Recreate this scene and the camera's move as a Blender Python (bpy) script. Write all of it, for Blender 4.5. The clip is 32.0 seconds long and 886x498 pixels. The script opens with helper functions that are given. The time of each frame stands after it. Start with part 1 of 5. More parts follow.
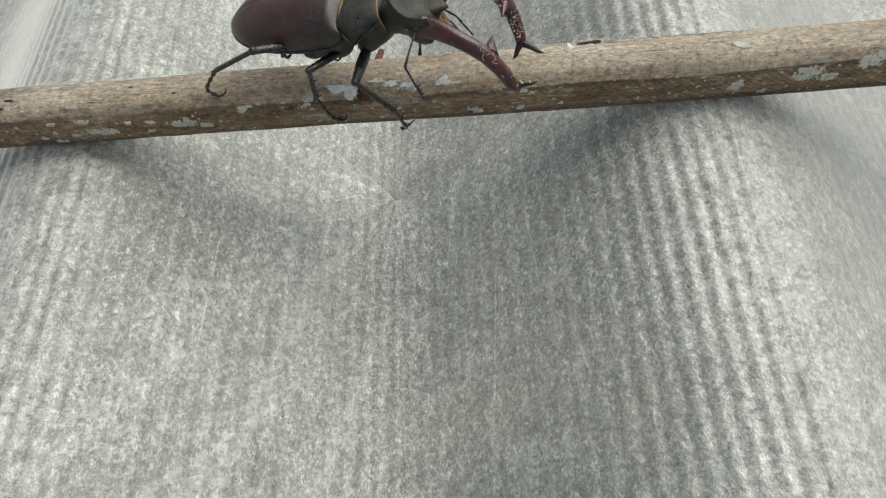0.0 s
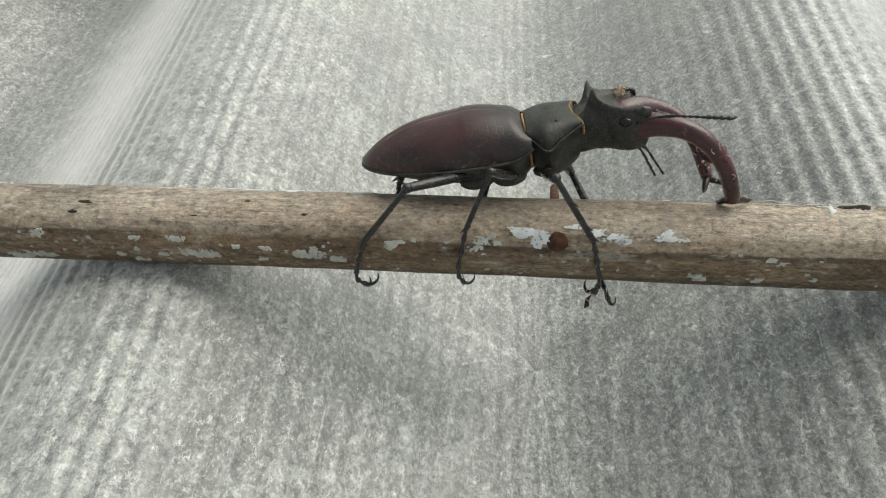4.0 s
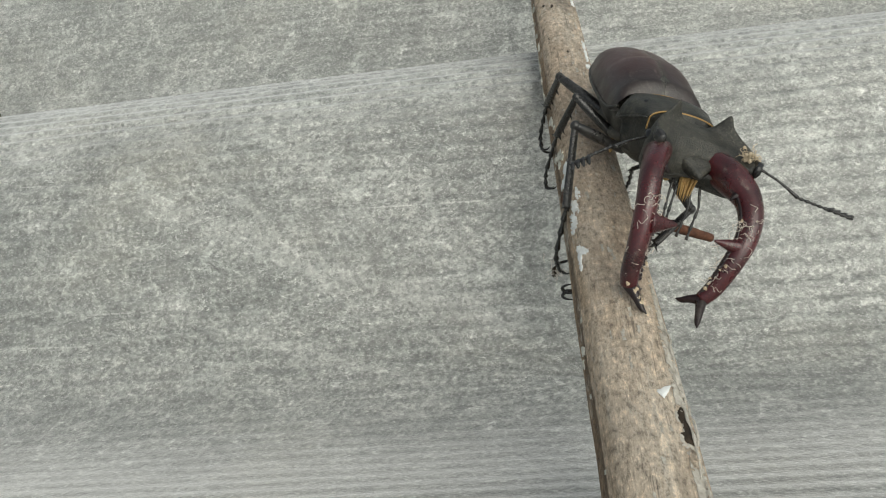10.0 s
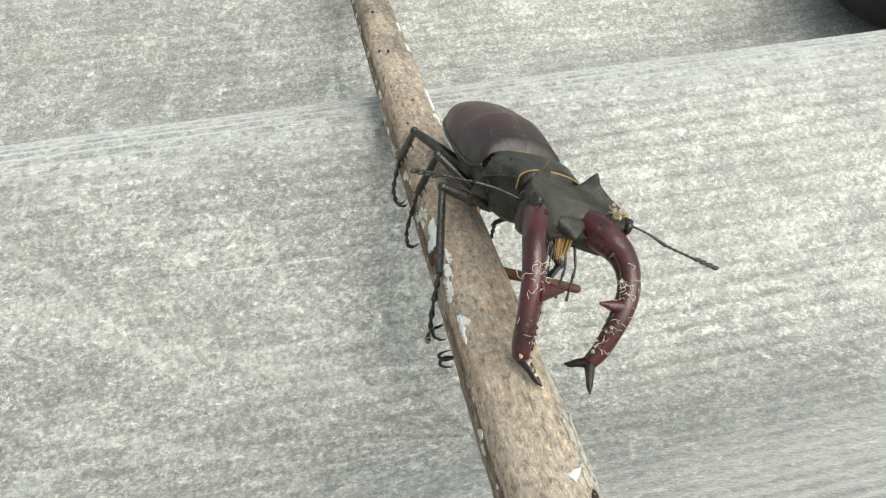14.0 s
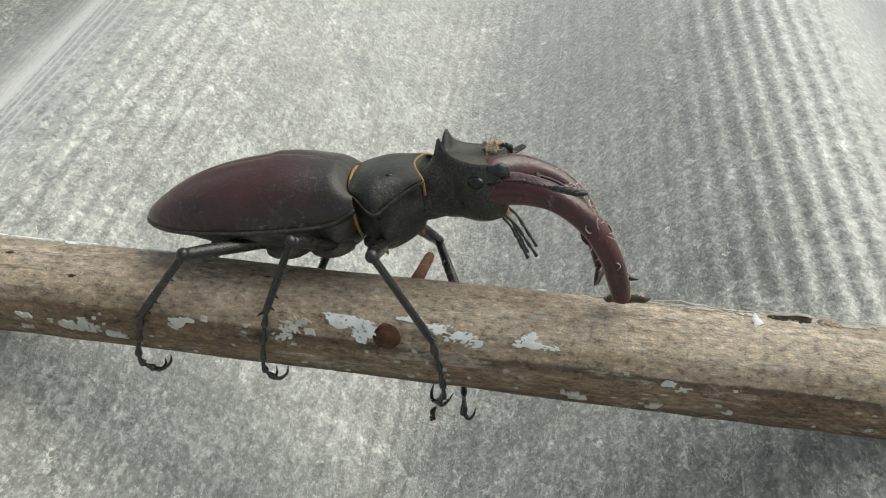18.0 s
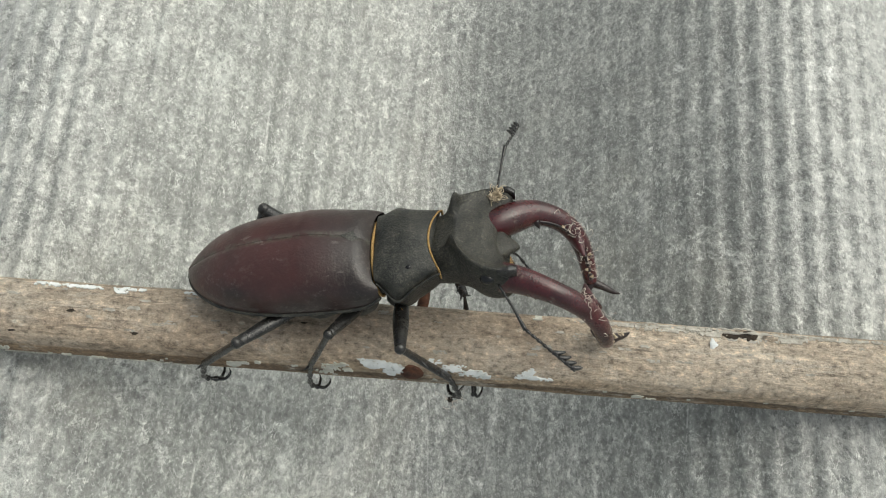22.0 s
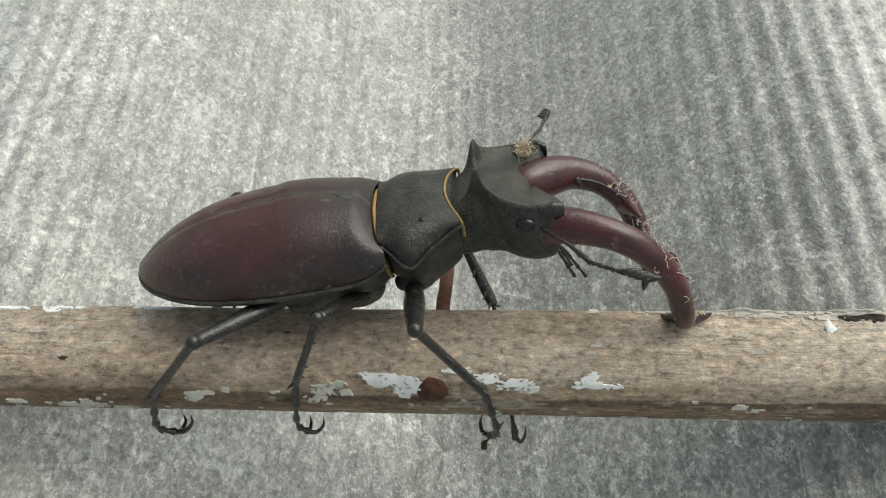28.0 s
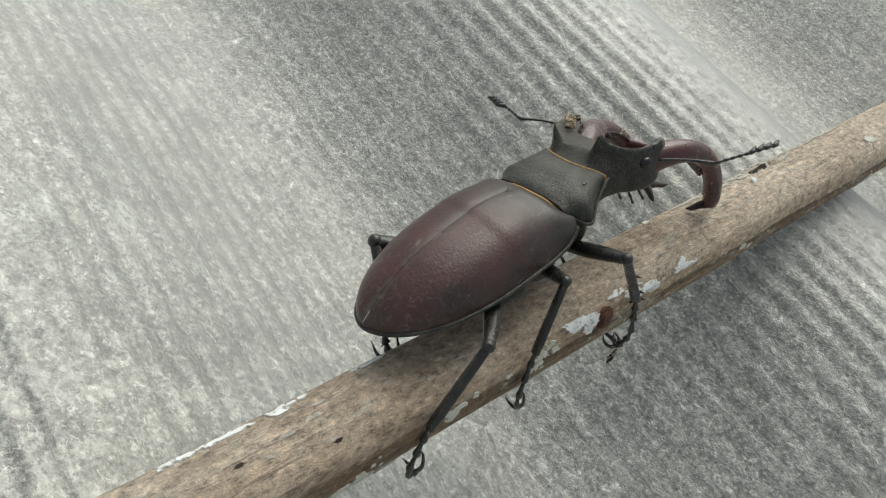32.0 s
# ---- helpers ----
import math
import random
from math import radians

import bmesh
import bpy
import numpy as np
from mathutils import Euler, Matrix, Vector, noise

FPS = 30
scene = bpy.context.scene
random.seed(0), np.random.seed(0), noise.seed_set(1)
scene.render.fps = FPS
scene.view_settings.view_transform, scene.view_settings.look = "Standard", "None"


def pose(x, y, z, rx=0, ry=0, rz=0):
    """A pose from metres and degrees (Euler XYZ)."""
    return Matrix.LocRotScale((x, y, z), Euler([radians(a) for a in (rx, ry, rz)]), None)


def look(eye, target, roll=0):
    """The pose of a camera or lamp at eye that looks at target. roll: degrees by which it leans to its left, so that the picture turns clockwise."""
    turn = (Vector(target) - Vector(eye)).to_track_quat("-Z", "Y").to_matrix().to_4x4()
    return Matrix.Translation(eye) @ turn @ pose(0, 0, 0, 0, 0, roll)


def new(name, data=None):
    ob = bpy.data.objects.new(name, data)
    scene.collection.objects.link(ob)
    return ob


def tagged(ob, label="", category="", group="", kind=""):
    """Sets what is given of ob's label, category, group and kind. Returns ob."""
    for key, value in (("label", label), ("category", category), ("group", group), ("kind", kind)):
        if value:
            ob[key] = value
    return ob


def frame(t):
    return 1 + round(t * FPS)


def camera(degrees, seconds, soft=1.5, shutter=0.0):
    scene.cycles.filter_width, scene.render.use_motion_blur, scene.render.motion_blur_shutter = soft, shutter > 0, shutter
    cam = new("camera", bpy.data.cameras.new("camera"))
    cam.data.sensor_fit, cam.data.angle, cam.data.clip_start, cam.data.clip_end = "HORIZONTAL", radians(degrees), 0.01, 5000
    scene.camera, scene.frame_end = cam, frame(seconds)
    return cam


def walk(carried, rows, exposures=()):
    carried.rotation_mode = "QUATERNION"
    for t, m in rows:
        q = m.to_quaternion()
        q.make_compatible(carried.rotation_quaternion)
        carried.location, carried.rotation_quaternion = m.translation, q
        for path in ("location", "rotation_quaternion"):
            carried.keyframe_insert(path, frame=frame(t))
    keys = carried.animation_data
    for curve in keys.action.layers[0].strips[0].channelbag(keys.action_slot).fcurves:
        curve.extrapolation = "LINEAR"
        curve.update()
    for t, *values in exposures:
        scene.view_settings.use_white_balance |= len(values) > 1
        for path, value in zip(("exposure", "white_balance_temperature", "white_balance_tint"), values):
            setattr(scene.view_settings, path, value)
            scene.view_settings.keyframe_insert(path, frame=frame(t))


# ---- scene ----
cam = camera(63.3, 32.0, 1.1)
PATH = [
    (0.0, 0.02915, -0.13588, 0.19249, 30.95, 4.84, -1.22),
    (0.3, 0.02502, -0.11535, 0.19634, 32.04, 5.64, -0.19),
    (0.5, 0.02130, -0.10937, 0.19695, 31.58, 5.92, -0.65),
    (1.0, 0.01806, -0.10018, 0.19331, 31.36, 5.67, -0.99),
    (1.5, 0.01338, -0.09091, 0.19486, 30.81, 5.32, -1.41),
    (2.0, -0.00707, -0.08413, 0.18251, 30.04, 1.89, -3.85),
    (2.5, -0.02588, -0.10601, 0.19118, 36.43, 0.02, -2.07),
    (3.0, -0.01851, -0.11360, 0.18483, 44.72, 1.47, -3.67),
    (3.5, -0.02282, -0.11562, 0.15404, 47.78, -2.67, -2.39),
    (4.0, -0.01396, -0.09910, 0.16113, 41.01, 1.26, 3.65),
    (4.5, -0.00407, -0.10032, 0.17071, 40.00, 1.58, 7.25),
    (6.5, 0.10329, -0.07349, 0.18241, 43.61, 11.98, 46.91),
    (7.0, 0.12490, -0.05333, 0.18018, 45.60, 16.03, 64.31),
    (7.5, 0.14142, -0.03450, 0.17869, 49.79, 13.77, 76.34),
    (8.0, 0.13244, -0.02078, 0.17442, 46.55, 13.07, 80.90),
    (8.5, 0.13774, -0.01283, 0.16751, 50.22, 8.88, 87.32),
    (9.0, 0.13443, -0.00613, 0.15748, 52.10, 8.78, 89.71),
    (9.5, 0.13109, -0.01438, 0.15193, 51.91, 9.22, 91.78),
    (10.0, 0.12102, -0.01342, 0.14142, 51.35, 8.29, 92.41),
    (10.5, 0.11181, 0.00498, 0.13747, 52.99, 6.02, 91.13),
    (11.0, 0.11379, 0.01104, 0.13778, 54.01, 5.21, 90.12),
    (11.5, 0.11342, 0.01060, 0.13792, 54.19, 5.19, 90.08),
    (12.0, 0.11611, 0.01055, 0.13797, 54.12, 4.93, 89.89),
    (12.5, 0.11586, 0.01004, 0.13680, 54.37, 4.69, 89.50),
    (13.0, 0.11831, 0.00709, 0.13672, 54.22, 4.35, 88.51),
    (13.5, 0.11850, -0.00256, 0.13754, 53.60, 4.10, 86.50),
    (14.0, 0.10703, -0.02162, 0.14268, 51.97, 2.69, 78.59),
    (14.5, 0.09045, -0.03162, 0.15378, 48.34, 2.58, 60.31),
    (16.5, 0.00874, -0.06503, 0.14040, 43.80, -0.79, 17.41),
    (17.0, 0.00968, -0.06326, 0.13591, 43.31, -1.52, 10.25),
    (17.5, 0.01613, -0.06783, 0.14403, 43.74, 0.17, 8.53),
    (18.0, 0.01743, -0.06707, 0.14207, 43.42, 0.19, 8.14),
    (18.5, 0.01379, -0.06795, 0.14140, 43.28, -0.35, 7.88),
    (19.0, 0.01016, -0.06838, 0.13900, 43.01, -0.96, 7.76),
    (19.5, 0.00878, -0.06718, 0.13558, 43.95, -1.45, 6.24),
    (20.0, 0.00612, -0.06740, 0.12790, 45.39, -1.29, 6.93),
    (20.5, 0.00698, -0.06478, 0.12994, 46.05, -1.08, 7.14),
    (21.0, 0.01123, -0.06059, 0.14511, 38.62, -1.00, 8.33),
    (21.5, 0.00460, -0.03987, 0.17537, 26.29, -0.25, 6.03),
    (22.0, 0.00590, -0.01622, 0.18715, 14.53, -0.21, 4.31),
    (22.5, 0.00651, -0.00333, 0.18999, 6.85, -1.04, 4.02),
    (23.0, 0.00039, 0.00565, 0.19614, 5.72, -0.01, 1.15),
    (23.5, 0.00015, 0.00890, 0.19306, 5.20, -0.13, -0.02),
    (24.0, 0.00212, 0.00798, 0.19081, 4.74, -0.38, -0.10),
    (24.5, 0.00237, 0.00893, 0.18958, 4.59, -0.09, -0.09),
    (25.0, 0.00286, 0.00358, 0.18241, 4.08, -0.20, 0.10),
    (25.5, 0.00173, 0.00294, 0.18229, 4.78, -0.66, 0.12),
    (27.5, 0.00274, -0.02722, 0.15581, 21.68, 1.37, 1.01),
    (28.0, 0.00438, -0.03654, 0.14920, 29.56, 1.39, 1.36),
    (28.5, 0.00154, -0.04247, 0.15456, 34.57, 1.29, 0.89),
    (29.0, -0.00164, -0.05199, 0.15668, 37.13, -0.07, 0.18),
    (29.5, -0.00701, -0.05676, 0.15824, 37.75, -3.61, -2.66),
    (30.0, -0.01396, -0.05395, 0.16138, 37.98, -5.58, -4.23),
    (30.5, -0.03000, -0.05459, 0.16087, 37.49, -6.91, -7.81),
    (31.0, -0.05010, -0.04551, 0.15437, 36.99, -10.02, -16.02),
    (31.5, -0.06701, -0.03278, 0.15477, 37.44, -11.43, -26.22),
    (32.0, -0.07887, -0.02773, 0.14811, 37.69, -14.37, -35.76),
]
walk(cam, [(t, pose(*row)) for t, *row in PATH], [(0.0, 0.17, 6780, 3), (4.5, 0.22, 6780, 3), (6.5, 0.03, 6780, 3), (8.0, -0.04, 6780, 3), (9.5, 0.03, 6780, 3), (11.0, 0.1, 6780, 3), (12.0, 0.5, 6780, 3), (13.0, 0.5, 6780, 3), (14.0, 0.62, 6780, 3), (16.5, 0.28, 6780, 3), (21.0, 0.22, 6780, 3), (23.0, 0.2, 6780, 3), (25.5, 0.2, 6780, 3), (28.0, 0.27, 6780, 3), (30.0, 0.16, 6780, 3), (32.0, 0.17, 6780, 3)])

SKY, SUN = 0.125, 1.35

# ---- light ----
world = bpy.data.worlds.new("sky")
scene.world = world
world.use_nodes = True
_wn = world.node_tree
_sky = _wn.nodes.new("ShaderNodeTexSky")
_sky.sky_type = "NISHITA"
_sky.sun_disc = False
_sky.sun_elevation = radians(58)
_sky.sun_rotation = radians(60)
_sky.air_density, _sky.dust_density, _sky.ozone_density = 1.0, 4.0, 1.0
_haze = _wn.nodes.new("ShaderNodeHueSaturation")
_haze.inputs["Saturation"].default_value = 0.4
_wn.links.new(_sky.outputs[0], _haze.inputs["Color"])
_wn.links.new(_haze.outputs[0], _wn.nodes["Background"].inputs[0])
_wn.nodes["Background"].inputs[1].default_value = SKY
_sun = new("sun", bpy.data.lights.new("sun", "SUN"))
_sun.data.energy, _sun.data.angle, _sun.data.color = SUN, radians(60), (1.0, 0.985, 0.96)
_sun.matrix_world = look((0.8, 0.95, 1.05), (0, 0, 0))


WAVE, AMP, THICK = 0.177, 0.0222, 0.006
RIB = 0.0044


# ---- materials ----
class Mat:
    """A small wrapper round a node material."""

    def __init__(self, name, rough=0.6, metal=0.0, coords="Object"):
        self.m = bpy.data.materials.new(name)
        self.m.use_nodes = True
        self.t = self.m.node_tree
        self.b = self.t.nodes["Principled BSDF"]
        self.b.inputs["Roughness"].default_value = rough
        self.b.inputs["Metallic"].default_value = metal
        self.c = self.t.nodes.new("ShaderNodeTexCoord").outputs[coords]

    def link(self, a, b):
        self.t.links.new(a, b)

    def mapped(self, sx=1, sy=1, sz=1, rz=0):
        n = self.t.nodes.new("ShaderNodeMapping")
        n.inputs["Scale"].default_value = (sx, sy, sz)
        n.inputs["Rotation"].default_value = (0, 0, radians(rz))
        self.link(self.c, n.inputs["Vector"])
        return n.outputs[0]

    def noise(self, scale, detail=4, rough=0.55, vec=None, distort=0.0):
        n = self.t.nodes.new("ShaderNodeTexNoise")
        n.inputs["Scale"].default_value = scale
        n.inputs["Detail"].default_value = detail
        n.inputs["Roughness"].default_value = rough
        n.inputs["Distortion"].default_value = distort
        self.link(vec or self.c, n.inputs["Vector"])
        return n.outputs["Fac"]

    def voronoi(self, scale, vec=None, feature="F1"):
        n = self.t.nodes.new("ShaderNodeTexVoronoi")
        n.feature = feature
        n.inputs["Scale"].default_value = scale
        self.link(vec or self.c, n.inputs["Vector"])
        return n.outputs["Distance"]

    def ramp(self, fac, stops):
        n = self.t.nodes.new("ShaderNodeValToRGB")
        e = n.color_ramp.elements
        while len(e) < len(stops):
            e.new(0.5)
        for el, (p, c) in zip(e, stops):
            el.position = p
            el.color = (*c, 1) if len(c) == 3 else c
        self.link(fac, n.inputs[0])
        return n.outputs[0]

    def grey(self, fac, lo, hi, a=0.0, b=1.0):
        n = self.t.nodes.new("ShaderNodeMapRange")
        for i, v in zip((1, 2, 3, 4), (lo, hi, a, b)):
            n.inputs[i].default_value = v
        self.link(fac, n.inputs[0])
        return n.outputs[0]

    def mix(self, fac, a, b, mode="MIX"):
        n = self.t.nodes.new("ShaderNodeMix")
        n.data_type, n.blend_type = "RGBA", mode
        for v, i in ((fac, 0), (a, 6), (b, 7)):
            if isinstance(v, (int, float)):
                n.inputs[i].default_value = v
            elif isinstance(v, tuple):
                n.inputs[i].default_value = (*v, 1)
            else:
                self.link(v, n.inputs[i])
        return n.outputs[2]

    def maths(self, op, a, b=0.0):
        n = self.t.nodes.new("ShaderNodeMath")
        n.operation = op
        for v, i in ((a, 0), (b, 1)):
            if isinstance(v, (int, float)):
                n.inputs[i].default_value = v
            else:
                self.link(v, n.inputs[i])
        return n.outputs[0]

    def xyz(self):
        n = self.t.nodes.new("ShaderNodeSeparateXYZ")
        self.link(self.c, n.inputs[0])
        return n.outputs

    def random(self):
        return self.t.nodes.new("ShaderNodeObjectInfo").outputs["Random"]

    def colour(self, c):
        if isinstance(c, tuple):
            self.b.inputs["Base Color"].default_value = (*c, 1)
        else:
            self.link(c, self.b.inputs["Base Color"])
        return self

    def rough(self, f):
        self.link(f, self.b.inputs["Roughness"])
        return self

    def bump(self, height, dist, strength=1.0):
        n = self.t.nodes.new("ShaderNodeBump")
        n.inputs["Distance"].default_value = dist
        n.inputs["Strength"].default_value = strength
        last = self.b.inputs["Normal"].links
        if last:
            self.link(last[0].from_socket, n.inputs["Normal"])
        self.link(height, n.inputs["Height"])
        self.link(n.outputs[0], self.b.inputs["Normal"])
        return self


def cement_material():
    m = Mat("fibre_cement", 0.50)
    m.b.inputs["Specular IOR Level"].default_value = 1.0
    m.b.inputs["Coat Weight"].default_value = 0.4
    m.b.inputs["Coat Roughness"].default_value = 0.5
    m.b.inputs["Sheen Weight"].default_value = 1.0
    m.b.inputs["Sheen Roughness"].default_value = 0.45
    x, y, z = m.xyz()
    big = m.noise(7, 3, 0.5)
    patch = m.noise(42, 7, 0.7, distort=0.6)
    col = m.ramp(m.mix(0.55, big, patch), [(0.34, (0.135, 0.143, 0.134)), (0.47, (0.198, 0.207, 0.194)), (0.57, (0.258, 0.265, 0.248)), (0.68, (0.385, 0.39, 0.365))])
    grain = m.noise(1050, 3, 0.7, vec=m.mapped(1, 0.75, 1))
    col = m.mix(0.9, col, m.ramp(grain, [(0.33, (0.34, 0.34, 0.33)), (0.45, (0.82, 0.82, 0.81)), (0.55, (1.10, 1.10, 1.08)), (0.66, (1.75, 1.75, 1.7))]), "MULTIPLY")
    # the fine ribs' shading is painted in: grooves dark, with dirt, tops rubbed pale
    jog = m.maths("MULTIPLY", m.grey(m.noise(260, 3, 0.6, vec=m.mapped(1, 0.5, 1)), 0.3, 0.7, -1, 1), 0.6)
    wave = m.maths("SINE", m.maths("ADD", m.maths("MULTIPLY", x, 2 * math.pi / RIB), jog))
    rib_shade_wear = m.maths("MULTIPLY", m.grey(m.noise(17, 3, 0.6), 0.34, 0.56, 0.25, 1), m.grey(m.noise(420, 4, 0.7, vec=m.mapped(1, 0.35, 1)), 0.36, 0.52))
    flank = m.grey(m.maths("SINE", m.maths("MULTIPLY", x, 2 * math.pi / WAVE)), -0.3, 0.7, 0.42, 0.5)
    rib_shade_wear = m.maths("MULTIPLY", rib_shade_wear, flank)
    col = m.mix(m.maths("MULTIPLY", m.maths("MULTIPLY", m.grey(wave, 0.1, 0.8), rib_shade_wear), 0.42), col, (0.60, 0.605, 0.57))
    col = m.mix(m.maths("MULTIPLY", m.maths("MULTIPLY", m.grey(wave, -0.1, -0.8), rib_shade_wear), 0.65), col, (0.13, 0.133, 0.122))
    # loose fibres and flaked skin, in short broken strokes
    for scale, turn, width, amount in ((150, 24, 0.012, 0.75), (240, -38, 0.016, 0.6), (95, 70, 0.006, 0.5)):
        n = m.noise(scale, 4, 0.65, vec=m.mapped(1, 0.5, 1, turn), distort=0.4)
        line = m.grey(m.maths("ABSOLUTE", m.maths("SUBTRACT", n, 0.5)), width * 0.4, width, 1, 0)
        cut = m.maths("MULTIPLY", m.grey(m.noise(330, 3, 0.6), 0.48, 0.56), m.grey(m.noise(26, 4, 0.6, vec=m.mapped(1, 1, 1, turn)), 0.44, 0.58))
        col = m.mix(m.maths("MULTIPLY", m.maths("MULTIPLY", line, cut), amount), col, (0.68, 0.69, 0.655))
    fibre = m.noise(560, 4, 0.75, vec=m.mapped(1, 0.75, 1))
    spot = m.maths("MULTIPLY", m.grey(fibre, 0.53, 0.59), m.grey(patch, 0.44, 0.58))
    col = m.mix(m.maths("MULTIPLY", spot, 0.55), col, (0.62, 0.62, 0.585))
    skin = m.noise(230, 6, 0.8, vec=m.mapped(1, 0.8, 1), distort=0.3)
    col = m.mix(m.grey(skin, 0.515, 0.545, 0, 0.24), col, (0.44, 0.445, 0.418))
    col = m.mix(m.grey(skin, 0.47, 0.44, 0, 0.30), col, (0.12, 0.123, 0.114))
    pit = m.maths("MULTIPLY", m.grey(m.noise(640, 3, 0.7), 0.42, 0.36), m.grey(m.noise(30, 3), 0.40, 0.55))
    col = m.mix(m.maths("MULTIPLY", pit, 0.6), col, (0.09, 0.09, 0.082))
    stain = m.grey(m.noise(40, 5, 0.65, vec=m.mapped(0.7, 1.2, 1, 24)), 0.55, 0.70)
    col = m.mix(m.maths("MULTIPLY", stain, 0.35), col, (0.16, 0.157, 0.142))
    ochre = m.grey(m.noise(22, 3, 0.5, vec=m.mapped(1.3, 0.8, 1, 50)), 0.57, 0.74)
    col = m.mix(m.maths("MULTIPLY", ochre, 0.22), col, (0.44, 0.42, 0.345))
    scuff = m.maths("MULTIPLY", m.grey(m.noise(85, 5, 0.75, distort=0.8), 0.60, 0.66), m.grey(fibre, 0.44, 0.52))
    col = m.mix(m.maths("MULTIPLY", scuff, 0.6), col, (0.70, 0.705, 0.675))
    salt = m.noise(1750, 2, 0.6, vec=m.mapped(1, 0.7, 1))
    col = m.mix(m.grey(salt, 0.60, 0.66, 0, 0.45), col, (0.62, 0.62, 0.59))
    col = m.mix(m.grey(salt, 0.40, 0.33, 0, 0.45), col, (0.10, 0.10, 0.093))
    for scale, turn, width, amount in ((22, -34, 0.005, 0.6), (30, 18, 0.004, 0.55), (26, 62, 0.004, 0.45), (34, -8, 0.004, 0.45)):
        n = m.noise(scale, 1, 0.4, vec=m.mapped(1, 0.07, 1, turn))
        line = m.grey(m.maths("ABSOLUTE", m.maths("SUBTRACT", n, 0.5)), width * 0.5, width, 1, 0)
        cut = m.maths("MULTIPLY", m.grey(m.noise(38, 3, 0.6, vec=m.mapped(1, 0.6, 1, turn)), 0.55, 0.63), m.grey(m.noise(600, 2), 0.42, 0.5))
        col = m.mix(m.maths("MULTIPLY", m.maths("MULTIPLY", line, cut), amount), col, (0.62, 0.62, 0.59))
    # the rounded crests are rubbed to a pale, flaking skin
    crest = m.grey(m.maths("COSINE", m.maths("MULTIPLY", x, 2 * math.pi / WAVE)), -0.72, -0.97)
    rubbed = m.maths("MULTIPLY", crest, m.grey(m.noise(310, 4, 0.75), 0.45, 0.55))
    col = m.mix(m.maths("MULTIPLY", rubbed, 0.55), col, (0.52, 0.525, 0.495))
    lichen = m.maths("MULTIPLY", m.grey(m.noise(55, 6, 0.78, distort=0.5), 0.54, 0.60), m.grey(m.noise(700, 3, 0.7), 0.40, 0.5))
    lichen = m.maths("MULTIPLY", lichen, m.grey(m.maths("ADD", x, m.maths("MULTIPLY", m.noise(9, 3), 0.12)), 0.02, 0.075, 0.48, 0.1))
    col = m.mix(lichen, col, (0.56, 0.58, 0.545))
    # long pale scuffs, slanting over the valley
    stray = m.maths("MULTIPLY", m.grey(m.noise(45, 4, 0.65), 0.3, 0.7, -1, 1), 0.0022)
    for lean, at, half, start, much in ((0.33, -0.0115, 0.0045, -0.004, 0.6), (0.33, 0.0118, 0.0032, -0.026, 0.55), (0.85, 0.0302, 0.0022, -0.042, 0.6)):
        across = m.maths("ADD", m.maths("SUBTRACT", x, m.maths("MULTIPLY", y, lean)), stray)
        band = m.grey(m.maths("ABSOLUTE", m.maths("SUBTRACT", across, at)), half * 0.3, half, 1, 0)
        band = m.maths("MULTIPLY", m.maths("MULTIPLY", band, m.grey(m.noise(420, 4, 0.75), 0.44, 0.54)), m.maths("MULTIPLY", m.grey(y, start, start - 0.025), m.grey(y, -0.15, -0.10)))
        col = m.mix(m.maths("MULTIPLY", band, much), col, (0.46, 0.465, 0.435))
    # coarse crumbs of worn cement
    crumb = m.noise(820, 3, 0.62, vec=m.mapped(1, 0.7, 1), distort=0.5)
    col = m.mix(0.42, col, m.ramp(crumb, [(0.37, (0.46, 0.46, 0.445)), (0.455, (0.82, 0.82, 0.81)), (0.54, (1.0, 1.0, 0.99)), (0.61, (1.75, 1.75, 1.71))]), "MULTIPLY")
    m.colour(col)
    m.bump(grain, 0.0004, 0.6)
    m.bump(crumb, 0.0004, 0.6)
    m.bump(fibre, 0.0004, 0.5)
    return m.m


